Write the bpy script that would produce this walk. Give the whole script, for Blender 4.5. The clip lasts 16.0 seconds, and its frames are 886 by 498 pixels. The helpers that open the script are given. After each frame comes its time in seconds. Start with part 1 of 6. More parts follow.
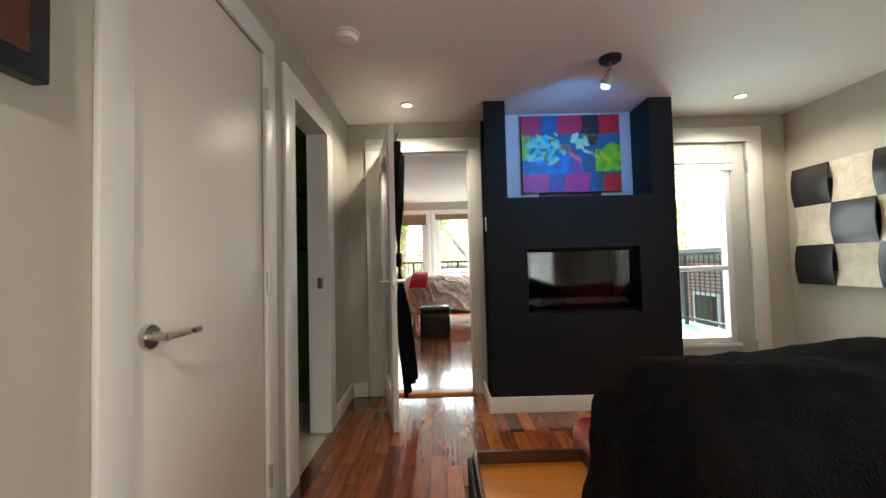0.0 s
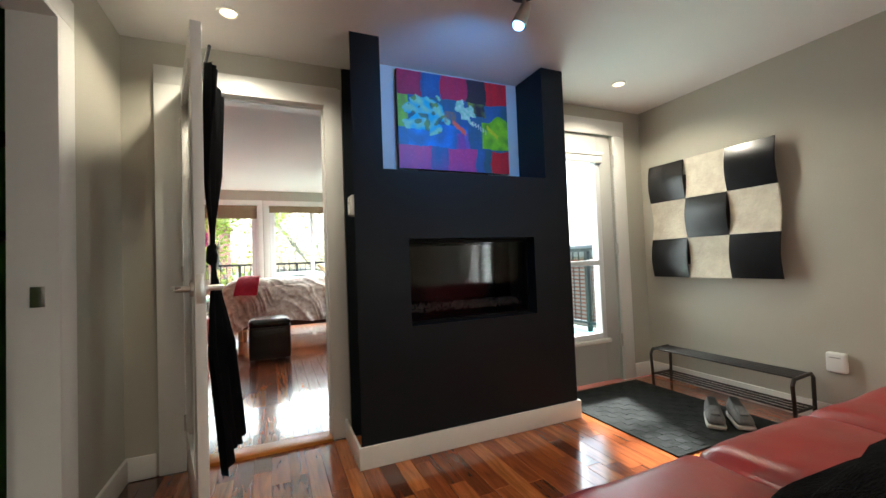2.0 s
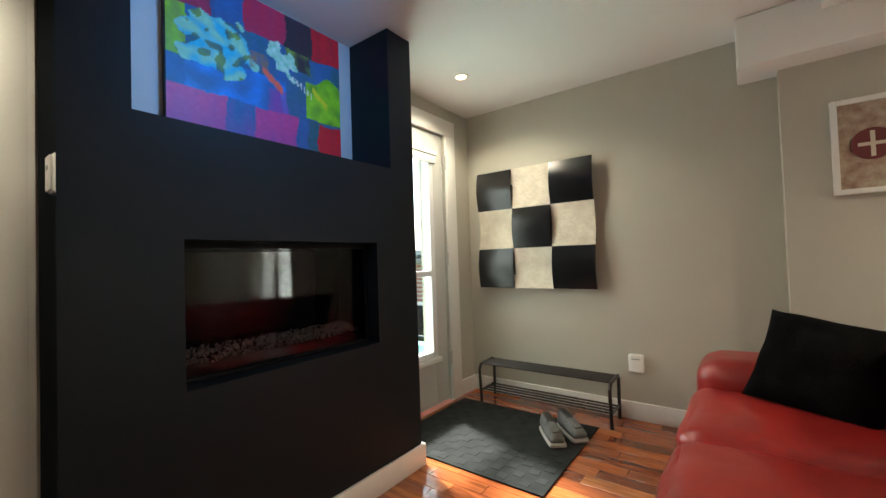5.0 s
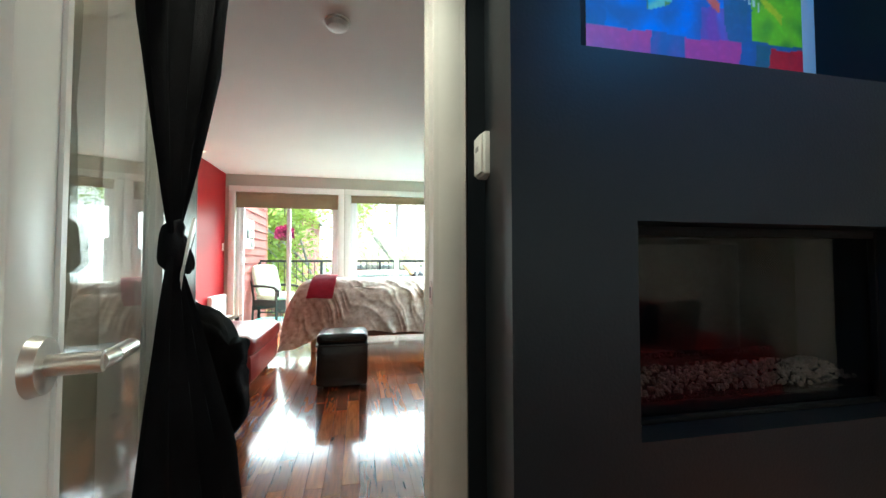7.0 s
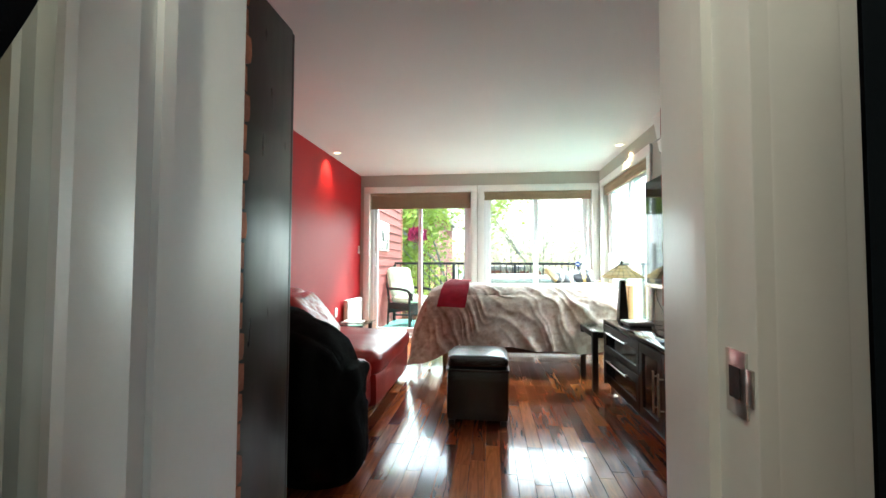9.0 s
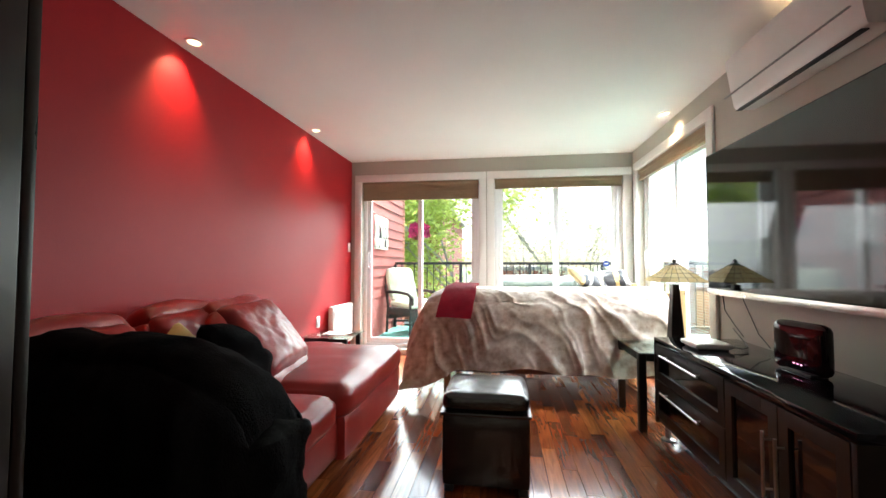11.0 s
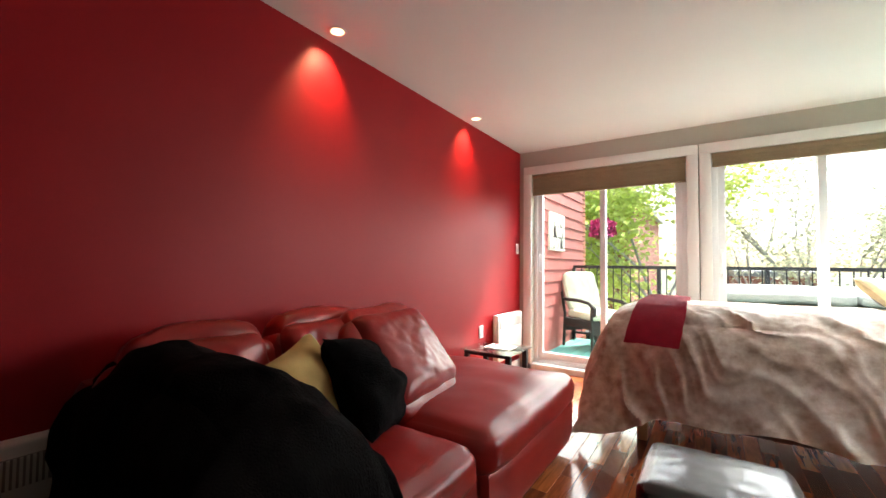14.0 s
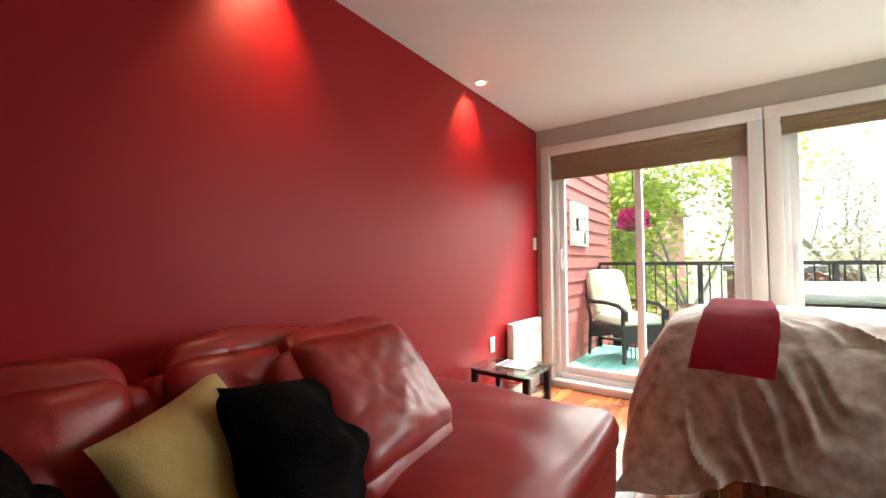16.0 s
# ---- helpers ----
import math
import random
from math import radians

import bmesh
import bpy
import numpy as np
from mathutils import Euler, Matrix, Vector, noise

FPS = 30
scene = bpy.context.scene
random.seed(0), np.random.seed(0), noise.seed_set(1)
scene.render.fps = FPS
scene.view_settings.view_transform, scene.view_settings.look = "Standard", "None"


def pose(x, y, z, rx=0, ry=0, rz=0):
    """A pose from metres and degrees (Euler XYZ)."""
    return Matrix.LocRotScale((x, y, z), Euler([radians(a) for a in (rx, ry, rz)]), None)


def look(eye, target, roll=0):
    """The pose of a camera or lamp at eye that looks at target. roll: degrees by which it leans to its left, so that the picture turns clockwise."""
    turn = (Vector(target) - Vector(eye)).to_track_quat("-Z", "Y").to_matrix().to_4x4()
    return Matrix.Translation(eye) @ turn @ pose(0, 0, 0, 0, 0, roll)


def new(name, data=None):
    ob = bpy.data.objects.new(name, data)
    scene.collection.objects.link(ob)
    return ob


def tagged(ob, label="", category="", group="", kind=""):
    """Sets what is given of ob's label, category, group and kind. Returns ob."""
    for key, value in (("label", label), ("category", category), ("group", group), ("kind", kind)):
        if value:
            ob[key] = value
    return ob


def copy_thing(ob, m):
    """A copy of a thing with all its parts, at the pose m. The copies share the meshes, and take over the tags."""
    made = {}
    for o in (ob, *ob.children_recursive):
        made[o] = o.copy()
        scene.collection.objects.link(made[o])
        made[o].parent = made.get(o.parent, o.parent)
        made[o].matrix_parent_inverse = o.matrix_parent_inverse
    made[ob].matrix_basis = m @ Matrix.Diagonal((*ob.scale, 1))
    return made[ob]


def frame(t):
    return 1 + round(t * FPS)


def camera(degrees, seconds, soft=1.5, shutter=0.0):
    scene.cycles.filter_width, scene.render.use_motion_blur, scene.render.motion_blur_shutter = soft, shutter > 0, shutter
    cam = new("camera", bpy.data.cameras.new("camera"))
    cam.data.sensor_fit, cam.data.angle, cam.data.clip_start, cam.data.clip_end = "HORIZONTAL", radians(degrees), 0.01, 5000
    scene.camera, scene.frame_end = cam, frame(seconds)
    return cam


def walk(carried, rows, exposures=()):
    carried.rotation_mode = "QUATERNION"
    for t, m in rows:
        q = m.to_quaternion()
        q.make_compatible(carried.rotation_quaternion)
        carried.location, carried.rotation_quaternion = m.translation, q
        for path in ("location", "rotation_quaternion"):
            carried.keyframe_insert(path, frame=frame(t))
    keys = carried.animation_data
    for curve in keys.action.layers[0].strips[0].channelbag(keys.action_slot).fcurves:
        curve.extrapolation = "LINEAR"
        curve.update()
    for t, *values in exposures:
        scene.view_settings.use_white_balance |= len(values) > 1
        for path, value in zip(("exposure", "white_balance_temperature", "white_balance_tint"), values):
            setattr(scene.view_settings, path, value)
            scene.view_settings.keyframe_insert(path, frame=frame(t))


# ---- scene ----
cam = camera(96.3, 16.0)
PATH = [
    (0, (1.4, 0.901, 1.071), (1.414, 2.899, 1.146), -1.5),
    (0.5, (1.35, 1.116, 1.063), (1.491, 3.109, 1.137), -1.6),
    (1, (1.339, 1.317, 1.052), (1.649, 3.291, 1.127), -1.7),
    (1.5, (1.358, 1.567, 1.053), (1.88, 3.496, 1.123), -2.0),
    (2, (1.348, 1.721, 1.033), (2.137, 3.557, 1.096), -2.2),
    (2.5, (1.336, 1.847, 1.047), (2.451, 3.506, 1.11), -2.5),
    (3, (1.383, 1.935, 1.067), (2.794, 3.351, 1.131), -2.6),
    (3.2, (1.408, 1.964, 1.076), (2.91, 3.283, 1.131), -2.6),
    (4.25, (1.455, 2.22, 1.075), (3.151, 3.28, 1.13), -2.1),
    (5.5, (1.553, 2.493, 1.073), (2.945, 3.928, 1.128), -1.5),
    (6, (1.541, 2.648, 1.067), (2.597, 4.346, 1.128), -0.9),
    (6.5, (1.482, 2.86, 1.067), (2.198, 4.726, 1.132), -0.5),
    (7, (1.439, 3.016, 1.074), (1.851, 4.972, 1.145), -0.1),
    (7.5, (1.447, 3.18, 1.079), (1.587, 5.174, 1.153), 0.1),
    (8, (1.445, 3.331, 1.091), (1.381, 5.329, 1.166), 0.2),
    (8.5, (1.385, 3.578, 1.106), (1.21, 5.569, 1.183), 0.2),
    (9, (1.388, 3.745, 1.112), (1.152, 5.729, 1.187), 0.2),
    (9.5, (1.411, 3.991, 1.122), (1.111, 5.967, 1.194), 0.2),
    (9.7, (1.397, 4.093, 1.123), (1.08, 6.066, 1.187), 0.2),
    (11.8, (1.362, 4.779, 1.102), (1.085, 6.758, 1.184), 0.0),
    (12, (1.341, 4.83, 1.117), (1.052, 6.807, 1.199), 0.0),
    (12.5, (1.306, 4.945, 1.126), (0.935, 6.908, 1.211), 0.0),
    (13, (1.31, 5.067, 1.136), (0.726, 6.978, 1.223), 0.2),
    (13.5, (1.308, 5.131, 1.143), (0.43, 6.926, 1.227), 0.4),
    (14, (1.292, 5.174, 1.131), (0.172, 6.829, 1.209), 0.6),
    (14.5, (1.217, 5.246, 1.117), (-0.022, 6.814, 1.19), 0.5),
    (15, (1.108, 5.392, 1.117), (-0.149, 6.946, 1.191), 0.3),
    (15.5, (1.045, 5.569, 1.112), (-0.179, 7.149, 1.188), -0.0),
    (16, (1.018, 5.77, 1.127), (-0.165, 7.381, 1.203), -0.3),
]
EXPOSURES = [(0.0, 2.12, 6000, 5), (3.2, 2.12, 5900, 2), (5.5, 2.25, 6300, 1), (6.5, 2.40, 5500, -8), (8.2, 2.22, 5450, -8), (9.5, 2.02, 5600, -2), (12.0, 1.98, 6100, 6), (16.0, 1.84, 6400, 8)]
walk(cam, [(t, look(eye, target, roll)) for t, eye, target, roll in PATH], EXPOSURES)

# ---- world, sun, lights ----
world = bpy.data.worlds.new("sky_world")
scene.world = world
world.use_nodes = True
wn = world.node_tree.nodes
sky = wn.new("ShaderNodeTexSky")
sky.sky_type, sky.sun_disc = "NISHITA", False
sky.sun_elevation, sky.sun_rotation = radians(48), radians(20)
sky.air_density, sky.dust_density = 1.0, 3.0
wn["Background"].inputs["Strength"].default_value = 0.15
world.node_tree.links.new(sky.outputs[0], wn["Background"].inputs["Color"])


def lamp(name, kind, m, energy, color, **settings):
    data = bpy.data.lights.new(name, kind)
    data.energy, data.color = energy, color
    if kind == "AREA":
        data.shape, data.size, data.size_y, data.spread = "RECTANGLE", settings["size"], settings["size_y"], radians(settings.get("spread", 180))
    if kind == "SPOT":
        data.spot_size, data.spot_blend, data.shadow_soft_size = radians(settings["cone"]), settings["blend"], settings["soft"]
    if kind == "SUN":
        data.angle = radians(settings["angle"])
    ob = new(name, data)
    ob.matrix_basis = m
    return ob


lamp("sun", "SUN", look((0, 0, 20), (-2.6, -7.2, 11.5)), 4.5, (1.0, 0.95, 0.88), angle=6)
# Added area lamps for sky light: three outside above the openings, the others within.
DAY = (1.0, 0.98, 0.95)
lamp("daylight_balcony_door", "AREA", look((0.38, 9.85, 2.45), (0.38, 8.6, 0.55)), 20, DAY, size=1.35, size_y=0.32, spread=150)
lamp("daylight_far_window", "AREA", look((2.02, 9.85, 2.45), (2.02, 8.6, 0.55)), 27, DAY, size=1.35, size_y=0.32, spread=150)
lamp("daylight_side_window", "AREA", look((3.36, 8.45, 2.45), (2.1, 8.30, 0.55)), 44, DAY, size=1.4, size_y=0.32, spread=150)
lamp("daylight_balcony_opening", "AREA", look((0.38, 9.58, 1.10), (0.38, 7.5, 0.1)), 4, DAY, size=1.35, size_y=1.4, spread=125)
lamp("daylight_far_opening", "AREA", look((2.02, 9.58, 1.15), (2.02, 7.5, 0.1)), 4.5, DAY, size=1.35, size_y=1.4, spread=125)
lamp("daylight_side_opening", "AREA", look((3.06, 8.45, 1.15), (0.9, 8.2, 0.2)), 9, DAY, size=1.4, size_y=1.5, spread=130)
lamp("daylight_entry_door", "AREA", look((3.5, 4.36, 1.1), (3.5, 1, 0.6)), 2.5, DAY, size=0.5, size_y=1.3)
lamp("daylight_lounge_window", "AREA", look((4.40, 0.76, 1.1), (0, 0.76, 1.1)), 6, DAY, size=0.5, size_y=1.1)
lamp("daylight_back_window", "AREA", look((3.47, -1.36, 1.1), (3.47, 3, 1.1)), 3.5, DAY, size=0.5, size_y=1.1)
WARM = (1.0, 0.72, 0.42)
SPOTS_BED = [(-0.385, 6.60), (-0.385, 8.14), (2.77, 8.165), (2.77, 6.63)]
# The two at y 0.3 are assumed: added behind the camera to brighten the lounge.
SPOTS_LOUNGE = [(1.18, 3.815), (3.658, 3.79), (1.2, 0.3), (3.3, 0.3)]
for sx, sy in SPOTS_BED:
    lamp("downlight_bulb", "SPOT", look((sx, sy, 2.385), (sx + (1.05 if sx > 0 else -1.05), sy, 0)), 13, (1.0, 0.60, 0.30), cone=82, blend=1.0, soft=0.02)
for sx, sy in SPOTS_LOUNGE:
    lamp("downlight_bulb", "SPOT", look((sx, sy, 2.235), (sx, sy, 0)), (8 if sx < 2 else 9) if sy > 2 else 18, (1.0, 0.84, 0.64), cone=150, blend=0.5, soft=0.03)
lamp("blue_spot_bulb", "SPOT", look((2.40, 3.17, 2.06), (2.42, 4.02, 1.85)), 5.2, (0.10, 0.42, 1.0), cone=120, blend=0.8, soft=0.03)

# ---- materials ----


def mat(name, color, rough=0.5, metal=0.0, var=0.12, scale=6.0, bump=0.1, fine=120.0, rnd=0.0, coat=0.0, sheen=0.0, stretch=(1, 1, 1), alt=None, rough_var=0.08, world_space=False, spec=0.5):
    """A painted, stained or woven surface: two scales of variation in colour, roughness and relief."""
    m = bpy.data.materials.new(name)
    m.use_nodes = True
    nt = m.node_tree
    N, L = nt.nodes, nt.links
    b = N["Principled BSDF"]
    tc = N.new("ShaderNodeTexCoord")
    mp = N.new("ShaderNodeMapping")
    mp.inputs["Scale"].default_value = stretch
    if world_space:
        geo = N.new("ShaderNodeNewGeometry")
        L.new(geo.outputs["Position"], mp.inputs["Vector"])
    else:
        L.new(tc.outputs["Object"], mp.inputs["Vector"])
    n1 = N.new("ShaderNodeTexNoise")
    n1.inputs["Scale"].default_value, n1.inputs["Detail"].default_value = scale, 5
    n2 = N.new("ShaderNodeTexNoise")
    n2.inputs["Scale"].default_value, n2.inputs["Detail"].default_value = fine, 3
    L.new(mp.outputs[0], n1.inputs["Vector"])
    L.new(mp.outputs[0], n2.inputs["Vector"])
    mix = N.new("ShaderNodeMix")
    mix.data_type = "RGBA"
    other = alt or tuple(c * (1 - 2 * var) for c in color)
    mix.inputs[6].default_value, mix.inputs[7].default_value = (*color, 1), (*other, 1)
    ramp = N.new("ShaderNodeMapRange")
    ramp.inputs[1].default_value, ramp.inputs[2].default_value = 0.35, 0.7
    L.new(n1.outputs["Fac"], ramp.inputs[0])
    L.new(ramp.outputs[0], mix.inputs[0])
    hsv = N.new("ShaderNodeHueSaturation")
    L.new(mix.outputs[2], hsv.inputs["Color"])
    fm = N.new("ShaderNodeMapRange")
    fm.inputs[3].default_value, fm.inputs[4].default_value = 1 - var, 1 + var
    L.new(n2.outputs["Fac"], fm.inputs[0])
    if rnd:
        oi = N.new("ShaderNodeObjectInfo")
        rm = N.new("ShaderNodeMapRange")
        rm.inputs[3].default_value, rm.inputs[4].default_value = 1 - rnd, 1 + rnd
        L.new(oi.outputs["Random"], rm.inputs[0])
        mul = N.new("ShaderNodeMath")
        mul.operation = "MULTIPLY"
        L.new(fm.outputs[0], mul.inputs[0])
        L.new(rm.outputs[0], mul.inputs[1])
        L.new(mul.outputs[0], hsv.inputs["Value"])
    else:
        L.new(fm.outputs[0], hsv.inputs["Value"])
    L.new(hsv.outputs[0], b.inputs["Base Color"])
    rr = N.new("ShaderNodeMapRange")
    rr.inputs[3].default_value, rr.inputs[4].default_value = max(0.02, rough - rough_var), min(1, rough + rough_var)
    L.new(n1.outputs["Fac"], rr.inputs[0])
    L.new(rr.outputs[0], b.inputs["Roughness"])
    b.inputs["Metallic"].default_value = metal
    b.inputs["Specular IOR Level"].default_value = spec
    b.inputs["Coat Weight"].default_value = coat
    b.inputs["Coat Roughness"].default_value = 0.08
    b.inputs["Sheen Weight"].default_value = sheen
    if bump:
        bp = N.new("ShaderNodeBump")
        bp.inputs["Strength"].default_value, bp.inputs["Distance"].default_value = bump, 0.01
        add = N.new("ShaderNodeMath")
        L.new(n1.outputs["Fac"], add.inputs[0])
        L.new(n2.outputs["Fac"], add.inputs[1])
        L.new(add.outputs[0], bp.inputs["Height"])
        L.new(bp.outputs[0], b.inputs["Normal"])
    return m


def glass(name, tint=(0.96, 0.98, 0.97), rough=0.0, base=0.035):
    m = bpy.data.materials.new(name)
    m.use_nodes = True
    N, L = m.node_tree.nodes, m.node_tree.links
    N.remove(N["Principled BSDF"])
    tr, gl, mx, lw = N.new("ShaderNodeBsdfTransparent"), N.new("ShaderNodeBsdfGlossy"), N.new("ShaderNodeMixShader"), N.new("ShaderNodeLayerWeight")
    tr.inputs["Color"].default_value = (*tint, 1)
    gl.inputs["Roughness"].default_value = rough
    po, ml = N.new("ShaderNodeMath"), N.new("ShaderNodeMath")
    po.operation, ml.operation = "POWER", "MULTIPLY_ADD"
    po.inputs[1].default_value, ml.inputs[1].default_value, ml.inputs[2].default_value = 4.0, 0.8, base
    L.new(lw.outputs["Facing"], po.inputs[0])
    L.new(po.outputs[0], ml.inputs[0])
    L.new(ml.outputs[0], mx.inputs[0])
    L.new(tr.outputs[0], mx.inputs[1])
    L.new(gl.outputs[0], mx.inputs[2])
    L.new(mx.outputs[0], N["Material Output"].inputs["Surface"])
    return m


def glow(name, color, strength):
    m = bpy.data.materials.new(name)
    m.use_nodes = True
    b = m.node_tree.nodes["Principled BSDF"]
    b.inputs["Base Color"].default_value = (0.9, 0.9, 0.9, 1)
    b.inputs["Emission Color"].default_value = (*color, 1)
    b.inputs["Emission Strength"].default_value = strength
    return m


def wood_floor():
    m = bpy.data.materials.new("glossy_jatoba_planks")
    m.use_nodes = True
    nt = m.node_tree
    N, L = nt.nodes, nt.links
    b = N["Principled BSDF"]
    oi, geo, isl = N.new("ShaderNodeObjectInfo"), N.new("ShaderNodeNewGeometry"), N.new("ShaderNodeMath")
    isl.operation = "ADD"
    L.new(oi.outputs["Random"], isl.inputs[0])
    L.new(geo.outputs["Random Per Island"], isl.inputs[1])
    frac = N.new("ShaderNodeMath")
    frac.operation = "FRACT"
    L.new(isl.outputs[0], frac.inputs[0])
    ramp = N.new("ShaderNodeValToRGB")
    e = ramp.color_ramp.elements
    e[0].position, e[0].color = 0.0, (0.07, 0.018, 0.008, 1)
    e[1].position, e[1].color = 1.0, (0.46, 0.15, 0.04, 1)
    for p, c in ((0.12, (0.16, 0.040, 0.014)), (0.4, (0.26, 0.064, 0.019)), (0.75, (0.34, 0.095, 0.027))):
        el = e.new(p)
        el.color = (*c, 1)
    L.new(frac.outputs[0], ramp.inputs[0])
    mp = N.new("ShaderNodeMapping")
    mp.inputs["Scale"].default_value = (18, 1.6, 1)
    L.new(geo.outputs["Position"], mp.inputs["Vector"])
    off = N.new("ShaderNodeCombineXYZ")
    mul = N.new("ShaderNodeMath")
    mul.operation = "MULTIPLY"
    mul.inputs[1].default_value = 40
    L.new(frac.outputs[0], mul.inputs[0])
    L.new(mul.outputs[0], off.inputs[2])
    L.new(off.outputs[0], mp.inputs["Location"])
    n = N.new("ShaderNodeTexNoise")
    n.inputs["Scale"].default_value, n.inputs["Detail"].default_value, n.inputs["Distortion"].default_value = 2.2, 6, 1.2
    L.new(mp.outputs[0], n.inputs["Vector"])
    mr = N.new("ShaderNodeMapRange")
    mr.inputs[1].default_value, mr.inputs[2].default_value, mr.inputs[3].default_value, mr.inputs[4].default_value = 0.3, 0.7, 0.62, 1.3
    L.new(n.outputs["Fac"], mr.inputs[0])
    hsv = N.new("ShaderNodeHueSaturation")
    L.new(ramp.outputs[0], hsv.inputs["Color"])
    L.new(mr.outputs[0], hsv.inputs["Value"])
    L.new(hsv.outputs[0], b.inputs["Base Color"])
    rr = N.new("ShaderNodeMapRange")
    rr.inputs[3].default_value, rr.inputs[4].default_value = 0.12, 0.26
    n3 = N.new("ShaderNodeTexNoise")
    n3.inputs["Scale"].default_value = 3.0
    L.new(geo.outputs["Position"], n3.inputs["Vector"])
    L.new(n3.outputs["Fac"], rr.inputs[0])
    L.new(rr.outputs[0], b.inputs["Roughness"])
    b.inputs["Coat Weight"].default_value = 0.6
    b.inputs["Coat Roughness"].default_value = 0.07
    bp = N.new("ShaderNodeBump")
    bp.inputs["Strength"].default_value, bp.inputs["Distance"].default_value = 0.06, 0.01
    L.new(n3.outputs["Fac"], bp.inputs["Height"])
    L.new(bp.outputs[0], b.inputs["Normal"])
    L.new(bp.outputs[0], b.inputs["Coat Normal"])
    return m


def painted(name, rough=0.45):
    """Artist's paint: the colour lies in the mesh's own paint attribute, with brush relief."""
    m = bpy.data.materials.new(name)
    m.use_nodes = True
    N, L = m.node_tree.nodes, m.node_tree.links
    b = N["Principled BSDF"]
    at = N.new("ShaderNodeAttribute")
    at.attribute_name = "paint"
    L.new(at.outputs["Color"], b.inputs["Base Color"])
    n = N.new("ShaderNodeTexNoise")
    n.inputs["Scale"].default_value, n.inputs["Detail"].default_value = 40, 5
    tc = N.new("ShaderNodeTexCoord")
    L.new(tc.outputs["Object"], n.inputs["Vector"])
    bp = N.new("ShaderNodeBump")
    bp.inputs["Strength"].default_value, bp.inputs["Distance"].default_value = 0.4, 0.005
    L.new(n.outputs["Fac"], bp.inputs["Height"])
    L.new(bp.outputs[0], b.inputs["Normal"])
    b.inputs["Roughness"].default_value = rough
    return m


M_WALL = mat("warm_grey_wall_paint", (0.46, 0.44, 0.37), 0.6, var=0.03, scale=1.5, bump=0.06, fine=160)
M_RED_WALL = mat("satin_red_wall_paint", (0.33, 0.006, 0.011), 0.48, var=0.05, scale=1.2, bump=0.05, fine=140, spec=0.28)
M_CEIL = mat("white_ceiling_paint", (0.79, 0.765, 0.735), 0.7, var=0.02, scale=1.3, bump=0.05, fine=150)
M_TRIM = mat("white_trim_paint", (0.78, 0.77, 0.73), 0.35, var=0.02, scale=4, bump=0.03, fine=60)
M_DOOR = mat("white_door_paint", (0.74, 0.70, 0.63), 0.4, var=0.02, scale=2, bump=0.04, fine=90)
M_CHIM = mat("blue_black_wall_paint", (0.0105, 0.0142, 0.0182), 0.5, var=0.1, scale=2, bump=0.08, fine=140, spec=0.2)
M_NICHE = mat("pale_niche_paint", (0.62, 0.64, 0.66), 0.6, var=0.03, scale=2, bump=0.05)
M_BLACK = mat("black_lacquer", (0.008, 0.008, 0.008), 0.35, var=0.1, scale=5, bump=0.03)
M_GLOSSBLK = mat("glossy_black_glass", (0.006, 0.006, 0.008), 0.06, var=0.05, scale=3, bump=0.0, rough_var=0.02)
M_ESPRESSO = mat("espresso_wood_veneer", (0.013, 0.008, 0.006), 0.30, var=0.2, scale=5, bump=0.008, stretch=(1, 6, 1), spec=0.4)
M_STEEL = mat("brushed_nickel", (0.62, 0.60, 0.56), 0.3, 1.0, var=0.05, scale=20, bump=0.03)
M_DARKMETAL = mat("dark_brown_metal", (0.06, 0.052, 0.048), 0.35, 0.7, var=0.1, scale=12, bump=0.04)
M_RAIL = mat("black_powder_coat", (0.02, 0.02, 0.022), 0.5, var=0.1, scale=12, bump=0.05)
M_LEATHER = mat("red_leather", (0.31, 0.018, 0.016), 0.33, var=0.12, scale=4, bump=0.12, fine=300, coat=0.12)
M_BLKLEATHER = mat("black_leather", (0.008, 0.007, 0.007), 0.22, var=0.1, scale=6, bump=0.12, fine=180, coat=0.3, spec=0.5)
M_FUR = mat("black_fur", (0.0075, 0.0070, 0.0072), 0.9, var=0.35, scale=14, bump=1.0, fine=260, spec=0.06, stretch=(1, 1, 0.35))
M_CURTAIN = mat("black_velvet", (0.008, 0.008, 0.010), 0.75, var=0.2, scale=9, bump=0.2, fine=300, spec=0.15)
M_DUVET = mat("beige_floral_duvet", (0.88, 0.82, 0.74), 0.5, var=0.05, scale=17, bump=0.08, fine=160, alt=(0.50, 0.37, 0.27), sheen=0.1)
M_THROW = mat("crimson_fleece", (0.52, 0.008, 0.05), 0.9, var=0.12, scale=12, bump=0.6, fine=300, sheen=0.3)
M_PINE = mat("light_pine", (0.52, 0.32, 0.14), 0.45, var=0.1, scale=4, bump=0.06, stretch=(6, 6, 1))
M_ORANGE = mat("orange_stained_wood", (0.60, 0.22, 0.03), 0.3, var=0.1, scale=5, bump=0.05, stretch=(1, 6, 1))
M_BROWNWOOD = mat("dark_brown_wood", (0.09, 0.03, 0.015), 0.35, var=0.15, scale=5, bump=0.06, stretch=(6, 1, 1))
M_MAT = mat("dark_rubber_mat", (0.014, 0.016, 0.015), 0.85, var=0.2, scale=10, bump=0.4, fine=140, spec=0.2)
M_CREAM = mat("cream_fabric", (0.66, 0.61, 0.49), 0.85, var=0.08, scale=8, bump=0.3, fine=260)
M_YELLOW = mat("mustard_cushion_cloth", (0.62, 0.43, 0.15), 0.85, var=0.1, scale=8, bump=0.3, fine=260)
